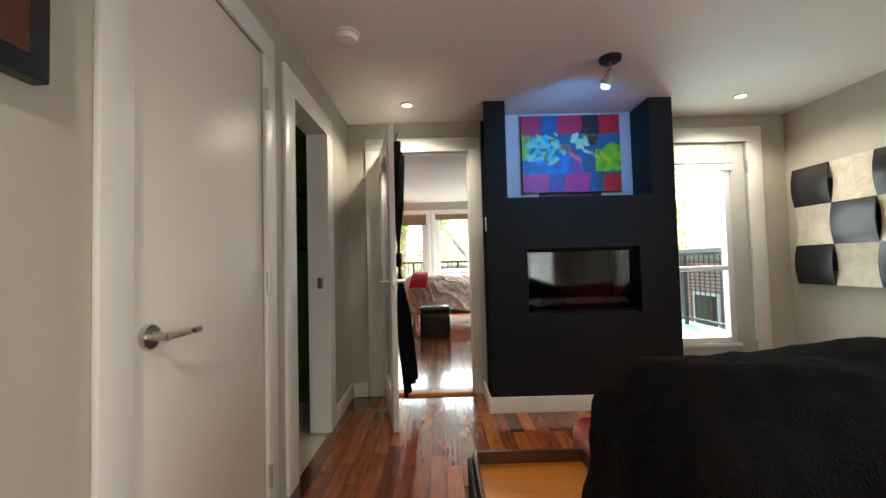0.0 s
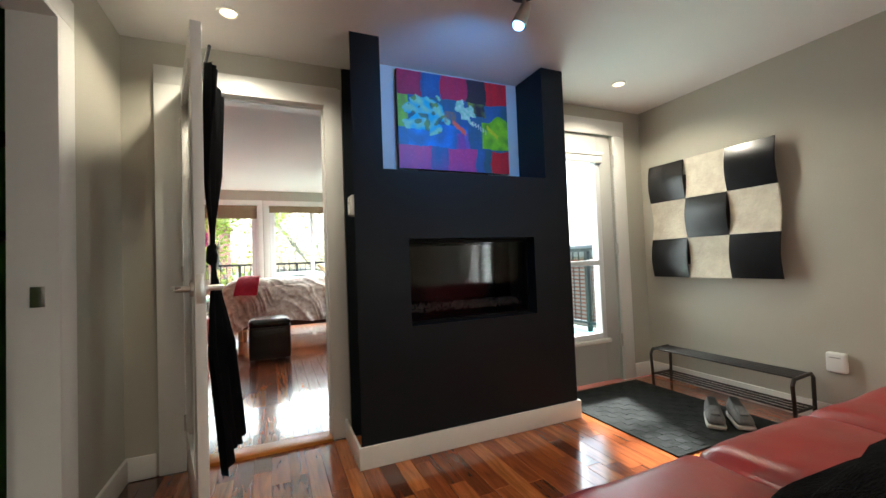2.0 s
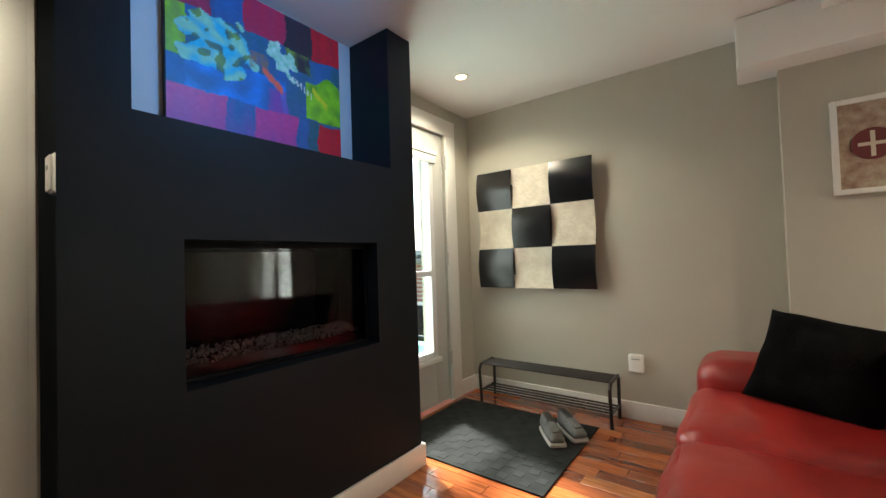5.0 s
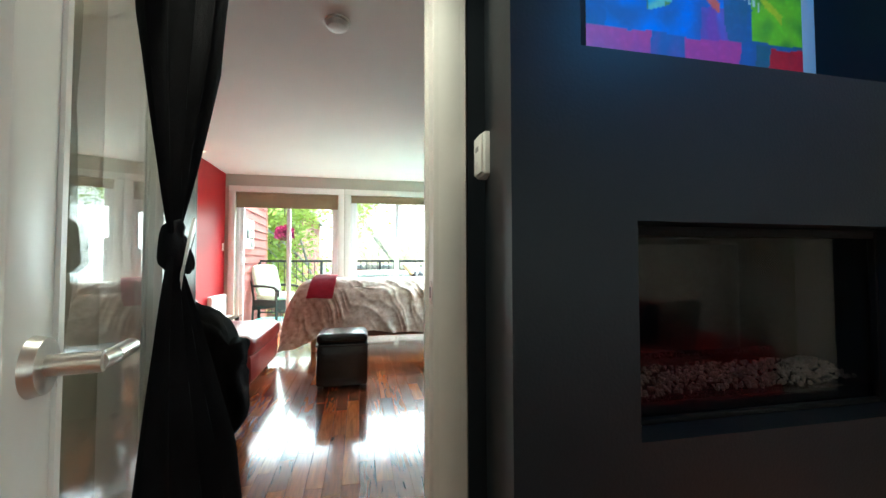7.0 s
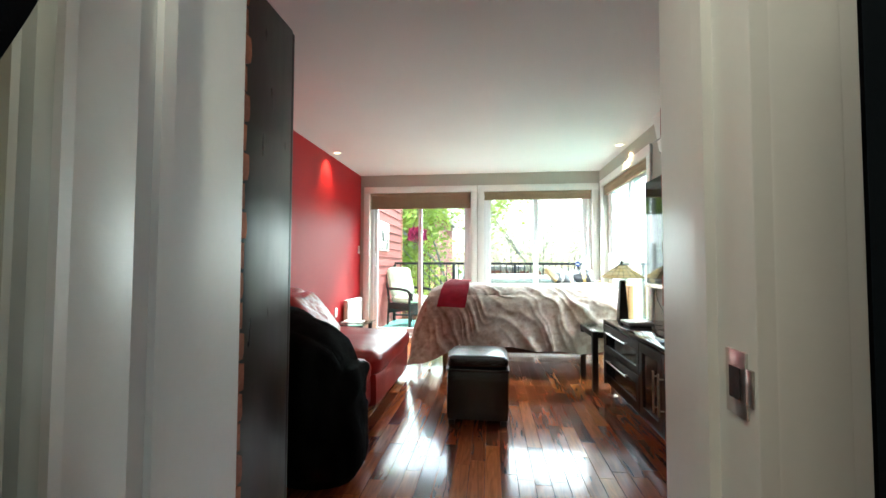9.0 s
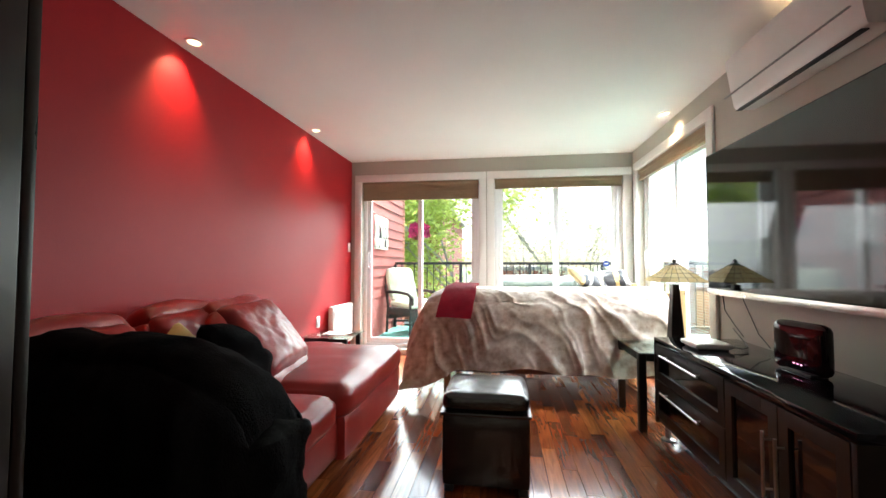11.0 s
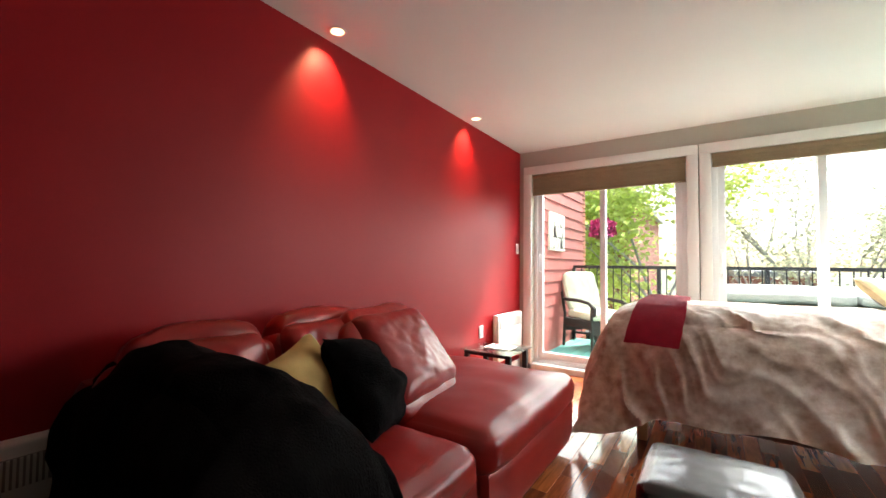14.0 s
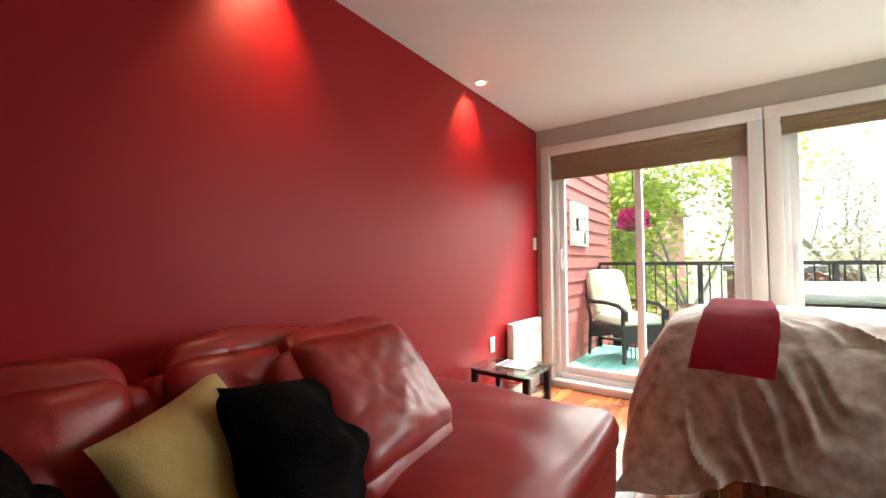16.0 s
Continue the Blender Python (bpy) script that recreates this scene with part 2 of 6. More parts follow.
M_WHITEPLASTIC = mat("white_plastic", (0.78, 0.77, 0.74), 0.35, var=0.03, scale=5, bump=0.02)
M_ENTRY = mat("grey_white_door_paint", (0.56, 0.56, 0.53), 0.45, var=0.03, scale=3, bump=0.04, fine=90)
M_SHOE = mat("charcoal_knit", (0.12, 0.12, 0.115), 0.85, var=0.2, scale=30, bump=0.4, fine=300)
M_SOLE = mat("pale_grey_rubber", (0.34, 0.33, 0.30), 0.7, var=0.1, scale=20, bump=0.1)
M_GREYPLASTIC = mat("grey_plastic", (0.30, 0.30, 0.29), 0.5, var=0.08, scale=8, bump=0.1)
M_VINYL = mat("white_vinyl_frame", (0.80, 0.81, 0.81), 0.3, var=0.02, scale=4, bump=0.02)
M_SHADE = mat("tan_cellular_blind", (0.30, 0.22, 0.13), 0.8, var=0.08, scale=3, bump=0.2, fine=200)
M_BRICK = mat("red_brick", (0.36, 0.12, 0.06), 0.85, var=0.2, scale=14, bump=0.6, fine=90, rnd=0.3)
M_MORTAR = mat("grey_mortar", (0.36, 0.33, 0.29), 0.9, var=0.15, scale=14, bump=0.5)
M_SIDING = mat("red_painted_siding", (0.36, 0.09, 0.075), 0.6, var=0.08, scale=4, bump=0.15, stretch=(1, 1, 5), rnd=0.08)
M_DECK = mat("teal_painted_deck", (0.14, 0.42, 0.36), 0.6, var=0.1, scale=6, bump=0.2, rnd=0.06)
M_GREENTILE = mat("dark_green_bathroom_paint", (0.10, 0.26, 0.05), 0.4, var=0.15, scale=3, bump=0.05)
M_CERAMIC = mat("white_ceramic", (0.78, 0.78, 0.76), 0.12, var=0.02, scale=4, bump=0.0)
M_BATHFLOOR = mat("cream_bathroom_tile", (0.52, 0.47, 0.38), 0.3, var=0.08, scale=6, bump=0.05, rnd=0.06)
M_GLASS = glass("clear_window_glass")
M_TABLEGLASS = glass("green_tinted_table_glass", (0.80, 0.92, 0.87))
M_FIREGLASS = glass("smoked_fireplace_glass", (0.80, 0.80, 0.80), base=0.02)
M_BULB = glow("lit_bulb", (1.0, 0.70, 0.36), 1.6)
M_BLUEBULB = glow("lit_blue_bulb", (0.3, 0.6, 1.0), 1.2)
M_FLOOR = wood_floor()
M_PAINT = painted("oil_paint")
M_PLASTER = mat("white_plaster_relief", (0.70, 0.68, 0.60), 0.7, var=0.1, scale=6, bump=0.3)
M_WICKER = mat("dark_wicker", (0.030, 0.024, 0.020), 0.6, var=0.25, scale=60, bump=0.8, fine=200)
M_GREENCUSH = mat("sage_patterned_cushion", (0.60, 0.62, 0.42), 0.9, var=0.15, scale=18, bump=0.3, alt=(0.72, 0.74, 0.62))


def leaf_mat(name, a, b):
    m = bpy.data.materials.new(name)
    m.use_nodes = True
    N, L = m.node_tree.nodes, m.node_tree.links
    N.remove(N["Principled BSDF"])
    geo, ramp = N.new("ShaderNodeNewGeometry"), N.new("ShaderNodeValToRGB")
    ramp.color_ramp.elements[0].color, ramp.color_ramp.elements[1].color = (*a, 1), (*b, 1)
    L.new(geo.outputs["Random Per Island"], ramp.inputs[0])
    d, t, mx = N.new("ShaderNodeBsdfDiffuse"), N.new("ShaderNodeBsdfTranslucent"), N.new("ShaderNodeMixShader")
    mx.inputs[0].default_value = 0.55
    for s in (d, t):
        L.new(ramp.outputs[0], s.inputs["Color"])
    L.new(d.outputs[0], mx.inputs[1])
    L.new(t.outputs[0], mx.inputs[2])
    L.new(mx.outputs[0], N["Material Output"].inputs["Surface"])
    return m


M_LEAF = leaf_mat("spring_leaves", (0.46, 0.56, 0.12), (0.78, 0.82, 0.34))
M_LEAF_PALE = leaf_mat("pale_blossom_leaves", (0.50, 0.50, 0.34), (0.70, 0.70, 0.55))
M_BARK = mat("grey_bark", (0.55, 0.50, 0.45), 0.9, var=0.25, scale=10, bump=0.8, stretch=(3, 3, 0.6))
M_FLOWER = mat("magenta_petals", (0.50, 0.03, 0.16), 0.6, var=0.25, scale=30, bump=0.2)
M_GROUND = mat("lawn_and_yard", (0.10, 0.14, 0.05), 0.95, var=0.25, scale=0.6, bump=0.4, alt=(0.20, 0.18, 0.14))
M_TILEBLACK = mat("black_lacquered_panel", (0.008, 0.008, 0.009), 0.22, var=0.1, scale=4, bump=0.03)
M_TILECREAM = mat("cream_brocade_panel", (0.70, 0.65, 0.53), 0.6, var=0.06, scale=11, bump=0.35, fine=50, alt=(0.56, 0.50, 0.40))
M_HOTTUB = mat("grey_vinyl_cover", (0.22, 0.25, 0.24), 0.5, var=0.1, scale=5, bump=0.2)
M_PEBBLE = mat("pale_pebbles", (0.24, 0.19, 0.15), 0.6, var=0.3, scale=30, bump=0.3)

# ---- building helpers ----
WM = {}


def bm_new():
    return bmesh.new()


def box(bm, x0, x1, y0, y1, z0, z1, bevel=0.0, seg=2):
    geom = bmesh.ops.create_cube(bm, size=1.0, matrix=Matrix.Translation(((x0 + x1) / 2, (y0 + y1) / 2, (z0 + z1) / 2)) @ Matrix.Diagonal((abs(x1 - x0), abs(y1 - y0), abs(z1 - z0), 1)))
    if bevel:
        edges = list({e for v in geom["verts"] for e in v.link_edges})
        bmesh.ops.bevel(bm, geom=edges, offset=bevel, segments=seg, affect="EDGES", profile=0.5)
    return bm


def B(x0, x1, y0, y1, z0, z1, bevel=0.0, seg=2):
    return box(bm_new(), x0, x1, y0, y1, z0, z1, bevel, seg)


def cyl(bm, a, b, r, r2=None, n=12):
    a, b = Vector(a), Vector(b)
    d = b - a
    m = Matrix.Translation((a + b) / 2) @ d.to_track_quat("Z", "Y").to_matrix().to_4x4()
    bmesh.ops.create_cone(bm, cap_ends=True, segments=n, radius1=r, radius2=r if r2 is None else r2, depth=d.length, matrix=m)
    return bm


def tube(bm, pts, r, n=8):
    for a, b in zip(pts, pts[1:]):
        cyl(bm, a, b, r, n=n)
    for p in pts[1:-1]:
        bmesh.ops.create_icosphere(bm, subdivisions=1, radius=r, matrix=Matrix.Translation(p))
    return bm


def lathe(bm, x, y, profile, n=24):
    rings = [[bm.verts.new((x + r * math.cos(2 * math.pi * i / n), y + r * math.sin(2 * math.pi * i / n), z)) for i in range(n)] for r, z in profile]
    for lo, hi in zip(rings, rings[1:]):
        for i in range(n):
            bm.faces.new((lo[i], lo[(i + 1) % n], hi[(i + 1) % n], hi[i]))
    bm.faces.new(rings[0][::-1])
    bm.faces.new(rings[-1])
    return bm


def soft(bm, c, size, r, n=10, puff=0.0, wobble=0.0, freq=3.0, shape=None, turn=None, crease=0.0):
    """A stuffed, rounded block: size along x, y, z, edge radius r, faces puffed out, surface creased."""
    hx, hy, hz = (s / 2 for s in size)
    got = bmesh.ops.create_cube(bm, size=2.0)
    bmesh.ops.subdivide_edges(bm, edges=list({e for v in got["verts"] for e in v.link_edges}), cuts=n, use_grid_fill=True)
    verts = [v for v in bm.verts if v.is_valid and not v.tag]
    for v in verts:
        u = v.co.copy()
        p = Vector((u.x * hx, u.y * hy, u.z * hz))
        q = Vector((max(-hx + r, min(hx - r, p.x)), max(-hy + r, min(hy - r, p.y)), max(-hz + r, min(hz - r, p.z))))
        d = p - q
        if d.length > 1e-6:
            p = q + d.normalized() * r
        k = (1 - u.x ** 4) * (1 - u.y ** 4) if abs(u.z) > 0.99 else (1 - u.x ** 4) * (1 - u.z ** 4) if abs(u.y) > 0.99 else (1 - u.y ** 4) * (1 - u.z ** 4)
        nrm = Vector((u.x if abs(u.x) > 0.99 else 0, u.y if abs(u.y) > 0.99 else 0, u.z if abs(u.z) > 0.99 else 0)).normalized()
        p += nrm * puff * k
        if wobble:
            p += noise.noise_vector(p * freq + Vector(c) * 3.7) * wobble
        if crease:
            w = Vector((p.x, p.y, p.z)) + Vector(c) * 2.3
            k2 = (1 - abs(noise.noise(w * 7.0))) ** 5 * max(0.0, 0.35 + noise.noise(w * 3.0)) + 0.5 * (1 - abs(noise.noise(w * 15.0))) ** 6
            p -= nrm * crease * k2
        if shape:
            p = shape(p, u)
        v.co = (Matrix(turn).to_3x3() @ p if turn else p) + Vector(c)
        v.tag = True
    return bm


def pillow(c, size, turn, wobble=0.006, n=22):
    """A loose cushion: thickness along x, pointed corners, sides drawn in, soft dents."""
    t, w, h = size
    bm = bm_new()
    for sign in (1, -1):
        grid = []
        for j in range(n + 1):
            v = 2 * j / n - 1
            row = []
            for i in range(n + 1):
                u = 2 * i / n - 1
                edge = max(0.0, (1 - u * u) * (1 - v * v))
                dent = 1 + 0.35 * noise.noise(Vector((u * 1.7 + c[1] * 5, v * 1.7, sign)))
                p = Vector((sign * t / 2 * edge ** 0.42 * dent, w / 2 * u * (1 - 0.07 * (1 - v * v)), h / 2 * v * (1 - 0.07 * (1 - u * u))))
                p += noise.noise_vector(p * 9 + Vector(c)) * wobble * edge
                row.append(bm.verts.new(turn.to_3x3() @ p + Vector(c)))
            grid.append(row)
        for a, b in zip(grid, grid[1:]):
            for i in range(n):
                bm.faces.new((a[i], a[i + 1], b[i + 1], b[i]))
    bmesh.ops.remove_doubles(bm, verts=bm.verts[:], dist=0.0008)
    return bm


def mesh_of(name, bm, material, smooth=True):
    me = bpy.data.meshes.new(name)
    bmesh.ops.recalc_face_normals(bm, faces=bm.faces[:])
    bm.to_mesh(me)
    bm.free()
    for one in material if isinstance(material, (list, tuple)) else [material]:
        me.materials.append(one)
    if smooth:
        me.polygons.foreach_set("use_smooth", [True] * len(me.polygons))
        me.set_sharp_from_angle(angle=radians(38))
    return me


def part(name, bm, material, parent=None, label="", local=False, smooth=True):
    """Links a bmesh as one mesh object under a thing or a part. Places are the world's unless local."""
    if parent is not None and not local:
        bmesh.ops.transform(bm, matrix=WM[parent].inverted(), verts=bm.verts[:])
    ob = new(name, mesh_of(name, bm, material, smooth))
    ob.parent = parent
    WM[ob] = WM[parent] if parent is not None else Matrix()
    return tagged(ob, label)


def thing(name, m, label, category, group=""):
    ob = new(name)
    ob.empty_display_size = 0.05
    ob.matrix_basis = m if isinstance(m, Matrix) else Matrix.Translation(m)
    WM[ob] = ob.matrix_basis.copy()
    return tagged(ob, label, category, group)


def solo(name, bm, material, label, category, group=""):
    return tagged(part(name, bm, material), label, category, group)


def setting(name, bm, material, label="", smooth=True):
    return tagged(part(name, bm, material, smooth=smooth), label, name.split("_")[0], "", "structure")


def wall(name, axis, at, depth, a0, a1, z0, z1, holes, material, label):
    """A wall across axis from at to at + depth, from a0 to a1 along it, with holes (a, b, low, high)."""
    bm = bm_new()
    cuts = sorted({a0, a1, *[h[0] for h in holes], *[h[1] for h in holes]})

    def slab(u0, u1, w0, w1):
        lo, hi = min(at, at + depth), max(at, at + depth)
        if axis == "y":
            box(bm, u0, u1, lo, hi, w0, w1)
        else:
            box(bm, lo, hi, u0, u1, w0, w1)
    for u0, u1 in zip(cuts, cuts[1:]):
        here = [h for h in holes if h[0] <= u0 + 1e-6 and h[1] >= u1 - 1e-6]
        if not here:
            slab(u0, u1, z0, z1)
        else:
            h = here[0]
            if h[2] > z0:
                slab(u0, u1, z0, h[2])
            if h[3] < z1:
                slab(u0, u1, h[3], z1)
    return setting(name, bm, material, label, smooth=False)

# ---- large structure ----
ZL, ZB = 2.26, 2.40
sub = setting("subfloor", box(B(0.65, 4.33, -1.3, 4.20, -0.12, -0.014), -0.5, 2.88, 4.20, 9.62, -0.12, -0.014), M_BROWNWOOD, "dark boards under the planks", smooth=False)
setting("ceiling_lounge", B(-1.3, 4.6, -1.4, 4.30, ZL, ZL + 0.1), M_CEIL, "plain white painted plaster ceiling", smooth=False)
setting("ceiling_bedroom", B(-0.75, 3.1, 4.30, 9.62, ZB, ZB + 0.1), M_CEIL, "plain white painted plaster ceiling", smooth=False)
DL, DR = 0.895, 1.672
wall("wall_lounge_end", "y", 4.20, 0.26, -1.3, 4.45, 0, ZB, [(DL - 0.10, DR + 0.086, 0, 2.12), (3.10, 3.997, 0, 2.04)], M_WALL, "warm grey painted wall with doorway")
wall("wall_lounge_left", "x", 0.65, -0.12, -1.3, 4.20, 0, ZL, [(1.855, 2.585, 0, 2.002), (2.91, 3.53, 0, 1.97)], M_WALL, "warm grey painted wall")
wall("wall_lounge_right", "x", 4.33, 0.12, -1.3, 4.20, 0, ZL, [(0.48, 1.04, 0.5, 1.7)], M_WALL, "warm grey painted wall")
wall("wall_lounge_back", "y", -1.3, -0.12, -1.3, 4.45, 0, ZL, [(3.2, 3.75, 0.5, 1.7)], M_WALL, "warm grey painted wall")
wall("wall_bedroom_red", "x", -0.5, -0.2, 4.46, 9.62, 0, ZB, [], M_RED_WALL, "satin deep red painted wall")
wall("wall_bedroom_far", "y", 9.37, 0.25, -0.5, 3.13, 0, ZB, [(-0.36, 1.115, 0.06, 2.14), (1.30, 2.775, 0.06, 2.14)], M_WALL, "grey painted wall with two sliding doors")
wall("wall_bedroom_right", "x", 2.88, 0.25, 4.46, 9.37, 0, ZB, [(7.68, 9.20, 0.06, 2.15)], M_WALL, "grey painted wall with sliding window")
wall("wall_bedroom_brick", "y", 4.461, 0.139, -0.5, 2.88, 0, ZB, [(DL - 0.11, DR + 0.096, 0, 2.125)], M_MORTAR, "old brick wall behind the doorway lining")
wall("column_chase", "x", 4.22, 0.108, -1.3, 2.19, 0, 2.0, [(0.48, 1.04, 0.5, 1.7)], M_WALL, "warm grey boxed-out wall section")
setting("beam_soffit", B(4.05, 4.328, -1.3, 2.36, 2.0, ZL - 0.002, 0.012), M_CEIL, "white boxed beam along the wall")
setting("beam_cross", B(2.2, 4.048, 1.2, 2.04, 2.17, ZL - 0.002, 0.01), M_CEIL, "white dropped ceiling box")

# fireplace bump-out
FX0, FX1, FY = 1.74, 3.13, 3.77
ch = bm_new()
box(ch, FX0, 1.90, FY, 4.198, 0, ZL - 0.003)
box(ch, 2.96, FX1, FY, 4.198, 0, ZL - 0.003)
box(ch, 1.90, 2.96, FY, 4.198, 1.165, 1.54)
box(ch, 1.90, 2.03, FY, 4.198, 0, 1.165)
box(ch, 2.85, 2.96, FY, 4.198, 0, 1.165)
box(ch, 2.03, 2.85, FY, 4.198, 0, 0.69)
box(ch, 2.03, 2.85, 4.10, 4.198, 0.69, 1.165)
for v in ch.verts:
    if v.co.x < 1.75 and v.co.y > 4.1:
        v.co.x += 0.082
box(ch, 1.765, 1.825, 4.188, 4.1985, 0, ZL - 0.004)
setting("chimney_breast", ch, M_CHIM, "blue-black painted chimney breast with open niche", smooth=False)
setting("niche_back", B(1.902, 2.958, 4.055, 4.197, 1.542, ZL - 0.004), M_NICHE, "pale painted back of the niche", smooth=False)

# skirting boards
sk = bm_new()
for a in ((0.651, 0.667, -1.3, 1.755), (0.651, 0.667, 3.655, 4.18)):
    box(sk, *a, 0, 0.115, 0.004)
for a in ((0.652, 0.782, 4.184, 4.198), (3.132, 3.14, 4.18, 4.198), (4.124, 4.328, 4.184, 4.198)):
    box(sk, *a, 0, 0.115, 0.003)
box(sk, 4.312, 4.329, 2.192, 4.18, 0, 0.115, 0.004)
setting("baseboard_lounge", sk, M_TRIM, "white painted skirting board")
sk = B(FX0 - 0.016, FX1 + 0.016, FY - 0.018, FY - 0.002, 0, 0.112, 0.004)
box(sk, FX0 - 0.016, FX0 - 0.002, FY - 0.002, 4.18, 0, 0.112, 0.003)
box(sk, FX1 + 0.002, FX1 + 0.016, FY - 0.002, 4.18, 0, 0.112, 0.003)
setting("baseboard_chimney", sk, M_TRIM, "white painted skirting board")
sk = B(-0.498, -0.482, 5.1, 9.34, 0, 0.10, 0.004)
box(sk, 2.862, 2.878, 4.6, 7.59, 0, 0.10, 0.004)
setting("baseboard_bedroom", sk, M_TRIM, "white painted skirting board")


def casing(name, axis, face, out, a0, a1, top, w, parent=None, low=0.0, bottom=False, label="white painted casing", right=None):
    """Flat boards round an opening a0..a1 on a wall's face, standing out by out."""
    bm = bm_new()

    def slab(u0, u1, z0, z1):
        lo, hi = sorted((face, face + out))
        if axis == "y":
            box(bm, u0, u1, lo, hi, z0, z1, 0.003)
        else:
            box(bm, lo, hi, u0, u1, z0, z1, 0.003)
    slab(a0 - w, a0, low, top)
    wr = right or w
    slab(a1, a1 + wr, low, top)
    slab(a0 - w, a1 + wr, top, top + w)
    if bottom:
        slab(a0 - w, a1 + wr, low - w * 0.7, low)
    ob = setting(name, bm, M_TRIM, label)
    return ob


casing("trim_bedroom_doorway", "y", 4.199, -0.018, DL, DR, 2.025, 0.10, right=0.068)
casing("trim_entry_door", "y", 4.199, -0.018, 3.24, 3.995, 2.035, 0.125)
casing("trim_closet", "x", 0.651, 0.018, 1.855, 2.585, 2.0, 0.098)
casing("trim_bathroom", "x", 0.651, 0.018, 2.91, 3.53, 1.965, 0.11)
casing("trim_balcony_door", "y", 9.369, -0.022, -0.36, 1.115, 2.14, 0.088)
casing("trim_far_window", "y", 9.369, -0.022, 1.30, 2.775, 2.14, 0.088)
casing("trim_side_window", "x", 2.879, -0.022, 7.68, 9.20, 2.15, 0.088)
for nm, bb in (("trim_balcony_door_foot", (-0.448, 1.203, 9.347, 9.372, 0, 0.062)), ("trim_far_window_foot", (1.212, 2.863, 9.347, 9.372, 0, 0.062)), ("trim_side_window_foot", (2.857, 2.882, 7.592, 9.288, 0, 0.062))):
    setting(nm, B(*bb, 0.003), M_TRIM, "white painted board under the sliding door")
lin = B(DL - 0.099, DL + 0.018, 4.182, 4.275, 0, 2.119, 0.003)
box(lin, DR - 0.018, DR + 0.085, 4.182, 4.275, 0, 2.119, 0.003)
box(lin, DL + 0.018, DR - 0.018, 4.182, 4.275, 2.012, 2.119)
box(lin, DL - 0.099, DL - 0.080, 4.275, 4.604, 0, 2.119, 0.003)
box(lin, DR + 0.066, DR + 0.085, 4.275, 4.604, 0, 2.119, 0.003)
box(lin, DL - 0.080, DR + 0.066, 4.275, 4.604, 2.10, 2.119)
box(lin, DL + 0.018, DL + 0.030, 4.25, 4.274, 0, 2.012)
box(lin, DR - 0.030, DR - 0.018, 4.25, 4.274, 0, 2.012)
box(lin, DL + 0.03, DR - 0.03, 4.25, 4.274, 2.0, 2.012)
jam = setting("doorway_lining", lin, M_TRIM, "white painted door lining with stop")
st = B(1.6515, 1.655, 4.196, 4.232, 0.950, 1.020, 0.001)
box(st, 1.6512, 1.655, 4.186, 4.1965, 0.966, 1.004, 0.001)
sp = part("strike_plate", st, M_STEEL, jam, "nickel strike plate with rounded lip")
# Black slab on the uncut plate, painting the shade of the latch hole.
part("latch_hole_shade", B(1.6505, 1.6525, 4.205, 4.224, 0.968, 1.002), M_BLACK, sp)
setting("threshold", B(DL + 0.02, DR - 0.02, 4.17, 4.30, -0.01, 0.018, 0.006), M_ORANGE, "orange-brown wooden threshold strip")
lin = B(0.530, 0.668, 3.512, 3.531, 0, 1.967)
box(lin, 0.530, 0.668, 2.909, 2.928, 0, 1.967)
box(lin, 0.530, 0.668, 2.928, 3.512, 1.95, 1.967)
jam = setting("bathroom_lining", lin, M_TRIM, "white painted door lining")
part("strike_plate", B(0.59, 0.63, 3.509, 3.512, 0.93, 1.0, 0.001), M_STEEL, jam, "nickel latch plate")

# bathroom, in the dark
wall("wall_bathroom_far", "y", 4.12, 0.07, -1.2, 0.53, 0, ZL, [], M_GREENTILE, "dark green painted wall")
wall("wall_bathroom_near", "y", 2.42, -0.07, -1.2, 0.53, 0, ZL, [], M_GREENTILE, "dark green painted wall")
wall("wall_bathroom_side", "x", -1.2, -0.1, 2.35, 4.19, 0, ZL, [], M_GREENTILE, "dark green painted wall")
setting("floor_bathroom", B(-1.2, 0.649, 2.42, 4.12, -0.12, -0.004), M_BATHFLOOR, "cream tiled bathroom floor", smooth=False)
wall("wall_closet_back", "x", -0.05, -0.1, 1.0, 2.35, 0, ZL, [], M_WALL, "plain closet wall")

# ---- doors and windows ----


def lever(parent, at, out, along, name="handle"):
    """A round rose and a lever that stands out along out and points along along."""
    a, o, l = Vector(at), Vector(out), Vector(along)
    bm = cyl(bm_new(), a, a + o * 0.012, 0.033, 0.031, 24)
    cyl(bm, a + o * 0.012, a + o * 0.055, 0.012, n=16)
    ob = part(name, bm, M_STEEL, parent, "brushed nickel lever handle")
    bm = tube(bm_new(), [a + o * 0.05, a + o * 0.055 + l * 0.03, a + o * 0.057 + l * 0.125], 0.0095, 12)
    part("lever", bm, M_STEEL, ob)
    return ob


def hinge(parent, at, r=0.008, h=0.09):
    x, y, z = at
    bm = cyl(bm_new(), (x, y, z - h / 2), (x, y, z + h / 2), r, n=10)
    for k in (-0.3, -0.1, 0.1, 0.3):
        cyl(bm, (x, y, z + h * k - 0.001), (x, y, z + h * k + 0.001), r * 1.15, n=10)
    part("hinge", bm, M_STEEL, parent, "steel butt hinge")


cl = tagged(thing("door_1", (0.64, 1.8, 0), "closed flat cream-white closet door with nickel lever", "door"), kind="structure")
part("door_leaf", B(0.612, 0.650, 1.858, 2.581, 0.008, 1.997, 0.002), M_DOOR, cl)
lever(cl, (0.651, 1.922, 0.905), (1, 0, 0), (0, 1, 0))
for hz in (0.21, 1.01, 1.80):
    hinge(cl, (0.672, 2.588, hz))

